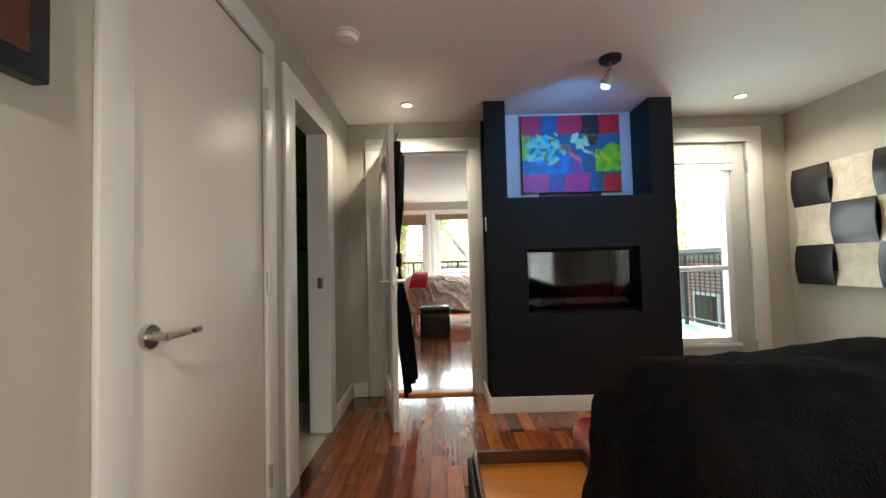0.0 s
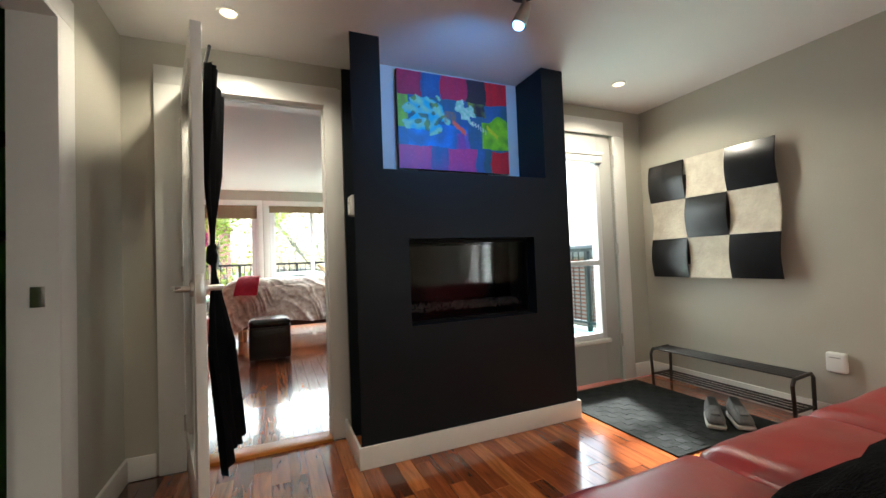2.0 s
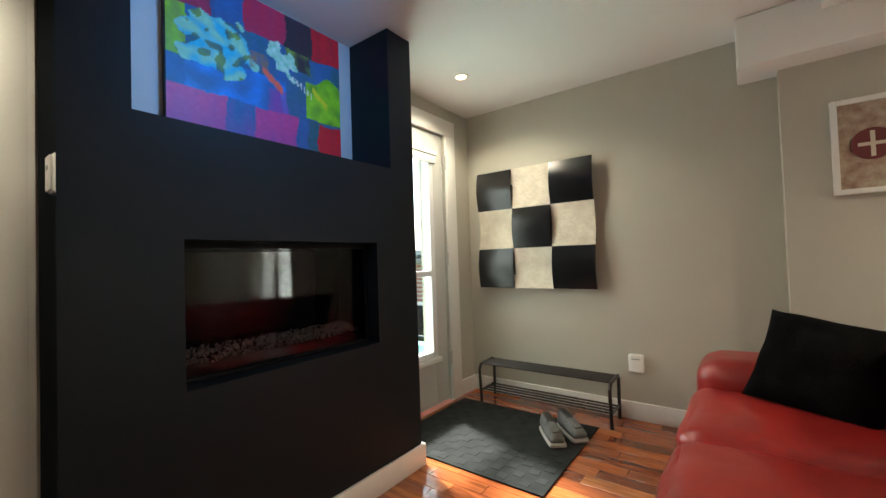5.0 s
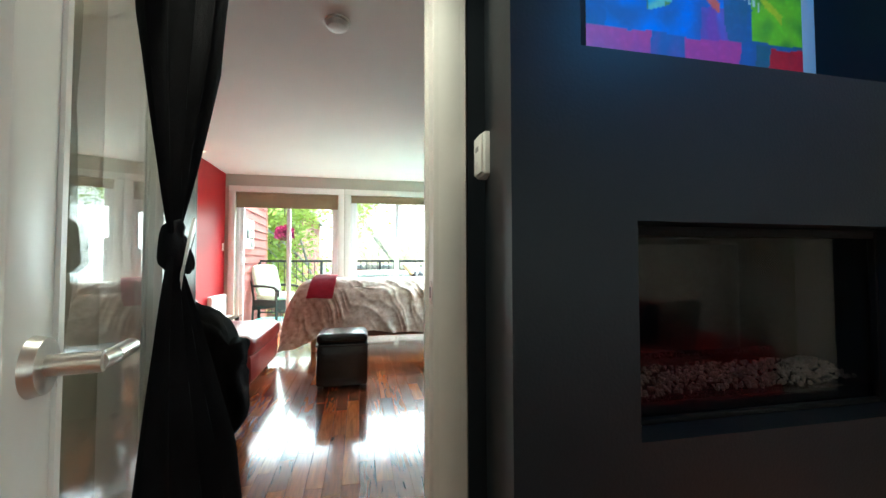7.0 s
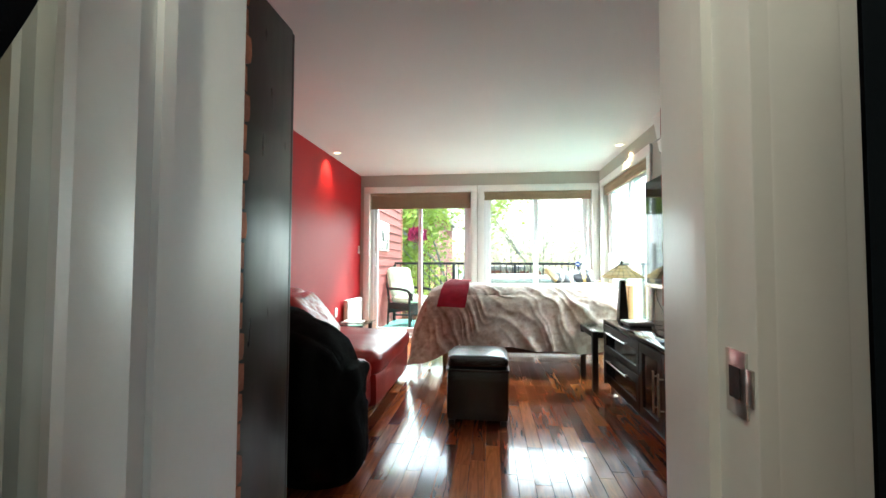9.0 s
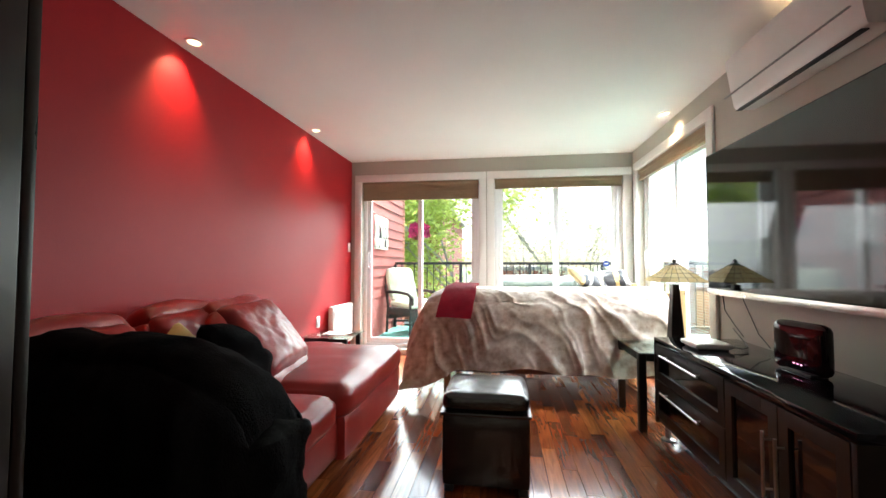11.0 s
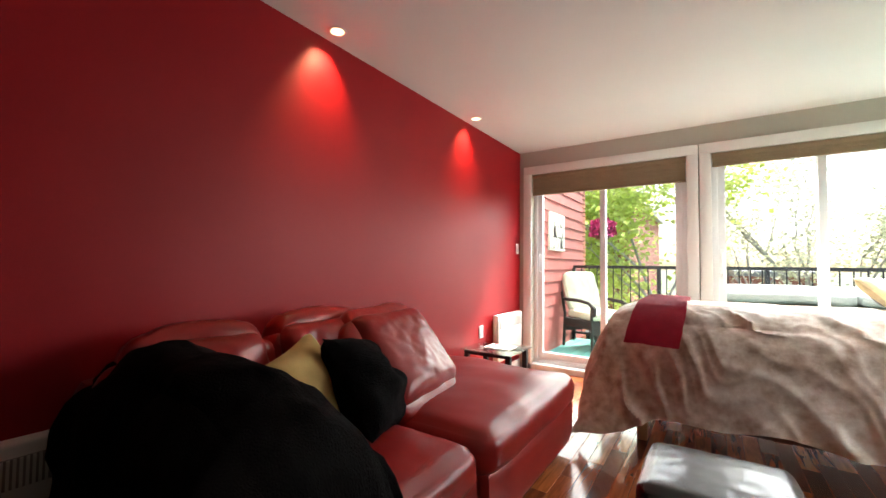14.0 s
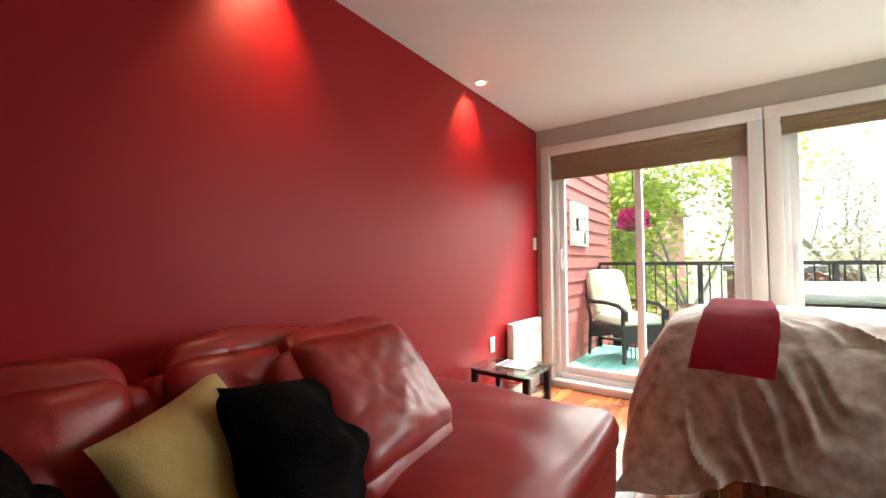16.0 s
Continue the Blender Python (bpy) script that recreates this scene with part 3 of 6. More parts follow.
# glazed inner door, standing open into the lounge
DO = pose(DL + 0.022, 4.176, 0, 0, 0, -77.5)  # local x runs along the leaf from the hinge
gd = thing("door_2", DO, "open white glazed door with black curtain", "door")
tagged(gd, kind="structure")
W2, T2 = 0.735, 0.038
fr = bm_new()
box(fr, 0, 0.10, 0, T2, 0.01, 2.0, 0.003)
box(fr, W2 - 0.10, W2, 0, T2, 0.01, 2.0, 0.003)
box(fr, 0.10, W2 - 0.10, 0, T2, 0.01, 0.22, 0.003)
box(fr, 0.10, W2 - 0.10, 0, T2, 1.89, 2.0, 0.003)
part("door_frame", fr, M_TRIM, gd, local=True)
bead = bm_new()
for y0, y1 in ((-0.004, 0.004), (T2 - 0.004, T2 + 0.004)):
    box(bead, 0.10, 0.115, y0, y1, 0.22, 1.89)
    box(bead, W2 - 0.115, W2 - 0.10, y0, y1, 0.22, 1.89)
    box(bead, 0.115, W2 - 0.115, y0, y1, 0.22, 0.235)
    box(bead, 0.115, W2 - 0.115, y0, y1, 1.875, 1.89)
part("glazing_bead", bead, M_TRIM, gd, local=True)
part("pane", B(0.10, W2 - 0.10, 0.016, 0.022, 0.22, 1.89), M_GLASS, gd, "large clear glass pane", local=True).visible_shadow = False
for side in (0, T2):
    a, o = Vector((W2 - 0.055, side, 0.965)), Vector((0, -1 if side == 0 else 1, 0))
    bm = cyl(bm_new(), a, a + o * 0.012, 0.033, 0.030, 24)
    cyl(bm, a + o * 0.012, a + o * 0.06, 0.012, n=16)
    h = part("handle", bm, M_STEEL, gd, "brushed nickel lever handle", local=True)
    part("lever", tube(bm_new(), [a + o * 0.055, a + o * 0.06 + Vector((-0.03, 0, 0)), a + o * 0.062 + Vector((-0.092, 0, 0))], 0.010, 12), M_STEEL, h, local=True)
part("latch_plate", B(W2 - 0.001, W2 + 0.0015, 0.006, T2 - 0.006, 0.91, 1.02, 0.0005), M_STEEL, gd, "nickel latch plate", local=True)
for hz in (0.25, 1.02, 1.80):
    bm = cyl(bm_new(), (-0.004, -0.004, hz - 0.04), (-0.004, -0.004, hz + 0.04), 0.006, n=10)
    part("hinge", bm, M_STEEL, gd, "steel butt hinge", local=True)


def curtain_sheet(z0, z1, half0, half1, x0, depth, folds, nz=24, nx=40, side=1):
    """A gathered drape from z0 to z1 whose half width runs from half0 to half1."""
    bm = bm_new()
    rows = []
    for j in range(nz + 1):
        v = j / nz
        z = z0 + (z1 - z0) * v
        half = half0 + (half1 - half0) * (v ** 0.75)
        row = []
        for i in range(nx + 1):
            u = i / nx * 2 - 1
            fold = math.sin(u * folds * math.pi + 1.3 * math.sin(v * 2)) * 0.014 * (0.4 + v) + 0.005 * math.sin(u * 17 + v * 5)
            y = 0.100 + depth * v - 0.040 * u * min(1.0, v * 2.2) * (1 + depth * 9) + fold
            row.append(bm.verts.new((x0 + u * half + 0.01 * math.sin(v * 7 + u * 3), max(T2 + 0.006, y), z + 0.025 * math.sin(u * 4 + 1) * v)))
        rows.append(row)
    for a, b in zip(rows, rows[1:]):
        for i in range(nx):
            bm.faces.new((a[i], a[i + 1], b[i + 1], b[i]))
    bmesh.ops.solidify(bm, geom=bm.faces[:], thickness=0.004)
    return bm


cu = thing("curtain", DO @ Matrix.Translation((0, 0, 0)), "black velvet curtain knotted through a white ring on the glazed door", "curtain")
XK = 0.328
part("upper_drape", curtain_sheet(1.13, 1.97, 0.018, 0.215, XK, 0.022, 4), M_CURTAIN, cu, local=True)
part("lower_drape", curtain_sheet(1.09, 0.17, 0.018, 0.21, XK, 0.075, 4), M_CURTAIN, cu, local=True)
part("knot", soft(bm_new(), (XK, T2 + 0.062, 1.11), (0.032, 0.04, 0.10), 0.015, 6, 0.003, 0.012, 20), M_CURTAIN, cu, local=True)
bm = bm_new()
n = 28
ring = []
for i in range(n):
    a = 2 * math.pi * i / n
    ring.append([bm.verts.new((XK - 0.025 + rr * math.sin(a) * 0.65 + y * 0.2, T2 + 0.078 + y + 0.06 * rr * math.sin(a) + 0.012 * math.cos(a), 1.085 + rr * 1.24 * math.cos(a))) for rr, y in ((0.043, 0), (0.043, 0.005), (0.066, 0.005), (0.066, 0))])
for i in range(n):
    p, q = ring[i], ring[(i + 1) % n]
    for k in range(4):
        bm.faces.new((p[k], p[(k + 1) % 4], q[(k + 1) % 4], q[k]))
part("tieback_ring", bm, M_WHITEPLASTIC, cu, "white plastic ring tieback", local=True)
part("loop", soft(bm_new(), (XK - 0.040, T2 + 0.080, 1.090), (0.030, 0.014, 0.075), 0.007, 8, 0.003, 0.012, 18, turn=pose(0, 0, 0, 0, 14, 6)), M_CURTAIN, cu, "fold of cloth pulled through the ring", local=True)
part("curtain_rod", cyl(bm_new(), (0.02, T2 + 0.036, 1.96), (W2 - 0.10, T2 + 0.036, 1.96), 0.007), M_RAIL, cu, "thin black rod", local=True)

# entry door to the side deck
ed = tagged(thing("door_3", (3.6, 4.24, 0), "closed white entry door with tall sash window", "door"), kind="structure")
fr = bm_new()
for a in ((3.11, 3.26, 0.01, 2.03), (3.845, 3.985, 0.01, 2.03), (3.26, 3.845, 0.01, 0.36), (3.26, 3.845, 1.86, 2.03)):
    box(fr, a[0], a[1], 4.215, 4.26, a[2], a[3], 0.002)
part("door_leaf", fr, M_ENTRY, ed)
fr = bm_new()
for a in ((3.26, 3.285, 0.36, 1.86), (3.795, 3.845, 0.36, 1.86), (3.285, 3.795, 1.83, 1.86), (3.285, 3.795, 0.955, 0.995), (3.285, 3.795, 0.36, 0.405)):
    box(fr, a[0], a[1], 4.198, 4.262, a[2], a[3], 0.003)
part("sash_frame", fr, M_VINYL, ed, "white vinyl sash frame")
part("sill", B(3.24, 3.875, 4.182, 4.214, 0.325, 0.358, 0.004), M_TRIM, ed)
part("pane", B(3.285, 3.795, 4.23, 4.236, 0.405, 0.955), M_GLASS, ed, "clear glass pane").visible_shadow = False
part("pane", B(3.285, 3.795, 4.24, 4.246, 0.995, 1.83), M_GLASS, ed, "clear glass pane").visible_shadow = False
part("blind", box(B(3.25, 3.86, 4.176, 4.196, 1.79, 1.85, 0.006), 3.24, 3.87, 4.170, 4.213, 1.852, 1.885, 0.004), M_TRIM, ed, "raised white blind stack")
for hz in (0.33, 1.08, 1.82):
    hinge(ed, (3.990, 4.190, hz), 0.011, 0.10)


def slider(name, x0, x1, z0, z1, m, split, blind, label):
    """A two-leaf vinyl sliding door in local x and z, outside towards local y; blind hangs down by blind."""
    w = tagged(thing(name, m, label, "window"), kind="structure")
    f = bm_new()
    for a in ((x0, x0 + 0.045, z0, z1), (x1 - 0.045, x1, z0, z1), (x0 + 0.045, x1 - 0.045, z1 - 0.045, z1), (x0 + 0.045, x1 - 0.045, z0, z0 + 0.05)):
        box(f, a[0], a[1], 0.06, 0.19, a[2], a[3], 0.003)
    part("window_frame", f, M_VINYL, w, local=True)
    mid = x0 + (x1 - x0) * split
    for k, (a, b, y) in enumerate(((x0 + 0.045, mid + 0.03, 0.08), (mid - 0.03, x1 - 0.045, 0.13))):
        f = bm_new()
        for q in ((a, a + 0.055, z0 + 0.05, z1 - 0.045), (b - 0.055, b, z0 + 0.05, z1 - 0.045), (a + 0.055, b - 0.055, z1 - 0.10, z1 - 0.045), (a + 0.055, b - 0.055, z0 + 0.05, z0 + 0.12)):
            box(f, q[0], q[1], y, y + 0.035, q[2], q[3], 0.003)
        leaf = part("sash", f, M_VINYL, w, local=True)
        part("pane", B(a + 0.05, b - 0.05, y + 0.014, y + 0.02, z0 + 0.115, z1 - 0.095), M_GLASS, leaf, "clear glass pane", local=True).visible_shadow = False
        if k == 0:
            hb = tube(bm_new(), [(a + 0.025, y - 0.002, 1.06), (a + 0.025, y - 0.04, 1.08), (a + 0.025, y - 0.04, 1.24), (a + 0.025, y - 0.002, 1.26)], 0.008, 8)
            box(hb, a + 0.008, a + 0.042, y - 0.006, y, 1.03, 1.29, 0.002)
            part("handle", hb, M_VINYL, leaf, "white pull handle", local=True)
    bl = bm_new()
    box(bl, x0 + 0.005, x1 - 0.005, 0.005, 0.05, z1 - 0.045, z1 - 0.005, 0.003)
    k = max(2, int(blind / 0.02))
    for i in range(k):
        zz = z1 - 0.045 - (blind - 0.045) * (i + 0.5) / k
        h = (blind - 0.045) / k / 2
        d = 0.006 if i % 2 else 0.0
        box(bl, x0 + 0.01, x1 - 0.01, 0.012 + d, 0.045 - d, zz - h, zz + h - 0.0015)
    box(bl, x0 + 0.008, x1 - 0.008, 0.008, 0.048, z1 - blind - 0.014, z1 - blind - 0.001, 0.003)
    part("blind", bl, M_SHADE, w, "tan cellular blind, mostly raised", local=True)
    part("window_sill", B(x0, x1, 0.0, 0.06, z0 - 0.055, z0 + 0.005, 0.004), M_TRIM, w, local=True)
    return w


slider("window_1", -0.36, 1.115, 0.06, 2.14, pose(0, 9.37, 0), 0.495, 0.215, "white vinyl sliding balcony door with tan blind")
slider("window_2", 1.30, 2.775, 0.06, 2.14, pose(0, 9.37, 0), 0.495, 0.105, "white vinyl sliding door behind the bed")
slider("window_3", -9.20, -7.68, 0.06, 2.15, pose(2.88, 0, 0, 0, 0, -90), 0.5, 0.105, "white vinyl sliding window beside the bed")



def small_window(name, m, w, label):
    """A fixed sash in local x and z, outside towards local y."""
    v = tagged(thing(name, m, label, "window"), kind="structure")
    f = bm_new()
    for a in ((0, 0.05, 0.5, 1.7), (w - 0.05, w, 0.5, 1.7), (0.05, w - 0.05, 1.65, 1.7), (0.05, w - 0.05, 0.5, 0.55), (0.05, w - 0.05, 1.08, 1.12)):
        box(f, a[0], a[1], 0.03, 0.09, a[2], a[3], 0.003)
    part("window_frame", f, M_VINYL, v, local=True)
    part("pane", B(0.04, w - 0.04, 0.055, 0.061, 0.54, 1.66), M_GLASS, v, "clear glass pane", local=True).visible_shadow = False


small_window("window_4", pose(4.33, 1.04, 0, 0, 0, -90), 0.56, "small white sash window in the lounge")
small_window("window_5", pose(3.75, -1.3, 0, 0, 0, 180), 0.55, "small white sash window in the back wall")

# ---- lounge: things ----
SEAT = 0.42


def sofa_lounge():
    s = thing("sofa", (3.1, 2.1, 0), "red leather sofa facing the fireplace", "sofa")
    part("base", soft(bm_new(), (3.1, 2.12, 0.17), (2.33, 0.84, 0.22), 0.04, 8, 0.004, 0.006), M_LEATHER, s)
    for x0, x1 in ((1.92, 2.53), (2.53, 3.17), (3.17, 3.80)):
        part("seat_cushion", soft(bm_new(), ((x0 + x1) / 2, 2.26, 0.345), (x1 - x0 - 0.006, 0.66, 0.17), 0.065, 20, 0.018, 0.010, 5, crease=0.006), M_LEATHER, s)
    for x0, x1 in ((1.95, 2.85), (2.85, 3.80)):
        part("back_cushion", soft(bm_new(), ((x0 + x1) / 2, 1.83, 0.56), (x1 - x0 - 0.008, 0.20, 0.38), 0.09, 18, 0.03, 0.02, 4, turn=pose(0, 0, 0, -12), crease=0.010), M_LEATHER, s)
    part("backrest", soft(bm_new(), (3.05, 1.72, 0.42), (2.2, 0.16, 0.64), 0.06, 10, 0.01, 0.01), M_LEATHER, s)
    part("armrest", soft(bm_new(), (3.99, 2.14, 0.33), (0.40, 0.86, 0.42), 0.07, 10, 0.012, 0.008), M_LEATHER, s)
    for x in (1.99, 4.1):
        for y in (1.76, 2.5):
            part("leg", B(x - 0.03, x + 0.03, y - 0.03, y + 0.03, 0, 0.065, 0.004), M_BLACK, s)
    return s


def throw_over(name, c, size, label, shape=None, n=26, wob=0.035, freq=4.5):
    bm = soft(bm_new(), c, size, min(size) * 0.34, n, 0.03, wob, freq, shape)
    for v in bm.verts:
        v.co += noise.noise_vector(v.co * 16) * 0.010 + noise.noise_vector(v.co * 45) * 0.004
    return solo(name, bm, M_FUR, label, "blanket")


sofa_lounge()
throw_over("fur_throw", (2.30, 1.795, 0.50), (1.06, 0.44, 0.63), "black fur throw over the sofa back")
solo("cushion", pillow((3.69, 2.15, 0.60), (0.22, 0.42, 0.42), pose(0, 0, 0, 9, 34, -16), 0.016), M_FUR, "black fur cushion leaning in the sofa corner", "cushion")


def tray_table():
    t = thing("tray_table", (1.70, 2.15, 0), "wooden tray table with orange-brown top and raised rim", "tray table")
    part("tabletop", B(1.507, 1.865, 1.98, 2.275, 0.375, 0.388, 0.002), M_ORANGE, t)
    for a in ((1.495, 1.507, 1.968, 2.287), (1.865, 1.877, 1.968, 2.287), (1.507, 1.865, 2.275, 2.287), (1.507, 1.865, 1.968, 1.98)):
        part("rim", B(*a, 0.365, 0.428, 0.002), M_BROWNWOOD, t, "dark brown wooden rim")
    for x in (1.484, 1.85):
        h = 0.40 if x < 1.6 else 0.36
        part("leg", tube(bm_new(), [(x, 2.04, 0.01), (x, 2.04, h), (x, 2.28, h), (x, 2.28, 0.01)], 0.010, 10), M_BLACK, t, "black metal leg frame")
    return t


tray_table()


M_FIREFRAME = mat("matt_black_metal", (0.004, 0.004, 0.004), 0.7, var=0.1, bump=0.02, spec=0.15)


def fireplace():
    f = thing("electric_fireplace", (2.44, 3.78, 0.69), "black built-in electric fireplace with pebble bed", "fireplace")
    fr = bm_new()
    for a in ((2.032, 2.045, 0.692, 1.163), (2.835, 2.848, 0.692, 1.163), (2.045, 2.835, 1.14, 1.163), (2.045, 2.835, 0.692, 0.705)):
        box(fr, a[0], a[1], 3.845, 3.86, a[2], a[3], 0.002)
    part("frame", fr, M_FIREFRAME, f)
    part("glass_front", B(2.045, 2.835, 3.862, 3.867, 0.706, 1.139), M_FIREGLASS, f, "smoked glass front")
    part("firebox", box(B(2.034, 2.846, 4.06, 4.098, 0.692, 1.163), 2.034, 2.846, 3.868, 4.06, 0.692, 0.735), M_GLOSSBLK, f, "glossy black inner lining")
    peb = bm_new()
    for _ in range(900):
        px, py = random.uniform(2.06, 2.82), random.uniform(3.88, 4.0)
        r = random.uniform(0.0045, 0.0085)
        m = Matrix.Translation((px, py, 0.742 + 0.25 * (py - 3.88) + random.uniform(0, 0.014))) @ Euler((random.random() * 6, random.random() * 6, random.random() * 6)).to_matrix().to_4x4() @ Matrix.Diagonal((1.0, 0.75, 0.55, 1))
        bmesh.ops.create_icosphere(peb, subdivisions=1, radius=r, matrix=m)
    tagged(part("pebble_bed", peb, M_PEBBLE, f, "bed of brownish pebbles"), kind="stuff")
    return f


fireplace()


def paint_grid(name, parent, x0, x1, z0, z1, y, nx, nz, colour, thick=0.002):
    bm = bm_new()
    layer = bm.verts.layers.float_color.new("paint")
    vs = [[bm.verts.new((x0 + (x1 - x0) * i / nx, y, z0 + (z1 - z0) * j / nz)) for i in range(nx + 1)] for j in range(nz + 1)]
    for j in range(nz + 1):
        for i in range(nx + 1):
            vs[j][i][layer] = (*colour(i / nx, j / nz), 1)
    for j in range(nz):
        for i in range(nx):
            bm.faces.new((vs[j][i], vs[j][i + 1], vs[j + 1][i + 1], vs[j + 1][i]))
    return part(name, bm, M_PAINT, parent)


def mixc(a, b, k):
    return tuple(p + (q - p) * max(0, min(1, k)) for p, q in zip(a, b))


def abstract(u, v):
    """Brushed colour blocks with ragged edges, mint plumes and a coral stroke."""
    q = Vector((u * 6, v * 5, 0))
    fine = 0.5 * noise.noise(q * 4)
    u += 0.020 * noise.noise(q * 1.3) + 0.008 * fine
    v += 0.022 * noise.noise(q * 1.3 + Vector((7, 3, 1))) + 0.010 * fine
    teal, blue, azure, mint, cyan = (0.03, 0.12, 0.17), (0.03, 0.12, 0.36), (0.02, 0.22, 0.75), (0.30, 0.62, 0.44), (0.04, 0.46, 0.66)
    lime, olive, crimson, red, pink, purple = (0.28, 0.60, 0.02), (0.22, 0.36, 0.05), (0.42, 0.02, 0.09), (0.58, 0.01, 0.03), (0.55, 0.05, 0.26), (0.24, 0.06, 0.34)
    dark = (0.03, 0.025, 0.04)
    streak = noise.noise(Vector((u * 22, v * 5, 2)))
    c = mixc(teal, blue, 0.45 + noise.noise(q * 0.9) + 0.3 * streak)
    if v > 0.75:
        c = crimson if u < 0.20 else blue if u < 0.37 else crimson if u < 0.61 else dark if u < 0.79 else red
        c = mixc(c, red if 0.37 <= u < 0.61 else dark, 0.35 * streak + 0.15)
    elif v < 0.24:
        c = pink if u < 0.27 else blue if u < 0.42 else pink if u < 0.68 else blue if u < 0.76 else teal if u < 0.83 else red
        c = mixc(c, purple, (0.22 - v) * 2.2 + 0.3 * streak) if u < 0.68 else mixc(c, dark, 0.3 * streak)
    else:
        if u < 0.09 and v > 0.42:
            c = mixc(olive, lime, 0.5 + streak)
        elif 0.62 < u < 0.78 and v > 0.60:
            c = mixc(dark, olive, 0.25 + 1.2 * noise.noise(q * 2.2))
        if v < 0.48 and 0.08 < u < 0.62:
            c = mixc(azure, blue, 0.35 + 1.2 * noise.noise(q * 1.5) + 0.8 * abs(u - 0.42))
        if 0.50 < u < 0.62 and v < 0.40:
            c = mixc(c, purple, 0.7 + streak)
    swirl = math.hypot((u - 0.235) / 0.16, (v - 0.56) / 0.17)
    curl = noise.noise(q * 2.4 + Vector((0.8 * math.sin(v * 9), 0, 0)))
    if swirl < 1.15 + 0.5 * curl:
        c = mixc(cyan, mint, 0.4 + 1.6 * curl)
        if noise.noise(q * 3.1 + Vector((4, 1, 0))) > 0.16:
            c = mixc(teal, olive, 0.4 + curl)
    plume = math.hypot((u - 0.60) / 0.10, (v - 0.64 + 0.35 * (u - 0.60)) / 0.085)
    if plume < 1.0 + 0.8 * noise.noise(q * 3):
        c = mixc(mint, (0.60, 0.78, 0.66), 0.4 + 1.4 * noise.noise(q * 6))
    if 0.40 < u < 0.50 and 0.50 < v < 0.62:
        c = mixc(c, (0.30, 0.16, 0.06), 0.5 + noise.noise(q * 4))
    if u > 0.74 and 0.26 < v < 0.58 + 0.25 * noise.noise(q * 1.5):
        c = mixc(lime, (0.08, 0.26, 0.03), 0.22 + 1.1 * noise.noise(q * 2))
        if abs(v - 0.45 + 1.1 * (u - 0.84)) < 0.026 and 0.79 < u < 0.9:
            c = (0.62, 0.62, 0.02)
    if abs(v - 0.45 + 1.0 * (u - 0.54)) < 0.026 + 0.02 * streak and 0.47 < u < 0.60:
        c = (0.85, 0.13, 0.08)
    if 0.64 < u < 0.78 and abs(v - 0.50 + 0.7 * (u - 0.70)) < 0.022 and math.sin(u * 260) > 0:
        c = (0.70, 0.72, 0.60)
    return mixc(c, tuple(min(1, x * 1.5) for x in c), 0.45 * noise.noise(q * 7))


ar = thing("painting", (2.46, 4.04, 1.55), "abstract canvas of red, blue and green blocks", "painting")
part("canvas", B(2.068, 2.856, 4.022, 4.052, 1.612, 2.232, 0.003), M_BLACK, ar, "dark canvas edge")
paint_grid("picture", ar, 2.070, 2.854, 1.614, 2.230, 4.0205, 150, 116, abstract)
part("batten", B(2.20, 2.70, 4.045, 4.055, 1.56, 1.62, 0.002), M_BROWNWOOD, ar)


def checker():
    a = thing("wall_art", (4.32, 3.61, 0.84), "wavy chequered wall panel of black and cream brocade squares", "wall art")
    y0, z0, s = 3.16, 0.84, 0.303
    part("backing", B(4.318, 4.329, y0 + 0.12, y0 + 0.78, z0 + 0.1, z0 + 0.8), M_BLACK, a)
    for r in range(3):
        for c in range(3):
            sign = 1 if (r + c) % 2 == 0 else -1
            bm = bm_new()
            n = 10
            front, back = [], []
            for j in range(n + 1):
                v = j / n
                bulge = sign * 0.022 * math.sin(math.pi * v)
                for lst, d in ((front, 0.0), (back, 0.012)):
                    lst.append([bm.verts.new((4.262 - bulge + d, y0 + c * s + 0.001 + (s - 0.002) * k, z0 + r * s + 0.001 + (s - 0.002) * v)) for k in (0, 1)])
            for j in range(n):
                for lst in (front, back):
                    bm.faces.new((lst[j][0], lst[j][1], lst[j + 1][1], lst[j + 1][0]))
                for k in (0, 1):
                    bm.faces.new((front[j][k], back[j][k], back[j + 1][k], front[j + 1][k]))
            for j in (0, n):
                bm.faces.new((front[j][0], front[j][1], back[j][1], back[j][0]))
            part("panel", bm, M_TILEBLACK if (r + c) % 2 == 0 else M_TILECREAM, a, "glossy black panel" if (r + c) % 2 == 0 else "cream brocade panel")
    part("spacer", B(4.272, 4.319, y0 + 0.35, y0 + 0.55, z0 + 0.35, z0 + 0.55), M_BLACK, a)


checker()


def shoe_rack():
    b = thing("shoe_rack", (4.19, 3.53, 0), "low dark metal shoe rack with slatted shelves", "shoe rack")
    for y in (3.06, 3.99):
        part("leg", tube(bm_new(), [(4.09, y, 0.0), (4.075, y, 0.24), (4.095, y, 0.275), (4.27, y, 0.285), (4.295, y, 0.26), (4.29, y, 0.0)], 0.011, 10), M_DARKMETAL, b)
        part("crossbar", tube(bm_new(), [(4.085, y, 0.085), (4.292, y, 0.085)], 0.008, 8), M_DARKMETAL, b)
    for x in (4.10, 4.14, 4.18, 4.22, 4.26):
        part("slat", cyl(bm_new(), (x, 3.06, 0.284), (x, 3.99, 0.284), 0.008, n=8), M_DARKMETAL, b)
    for x in (4.11, 4.16, 4.21, 4.26):
        part("slat", cyl(bm_new(), (x, 3.06, 0.09), (x, 3.99, 0.09), 0.007, n=8), M_DARKMETAL, b)


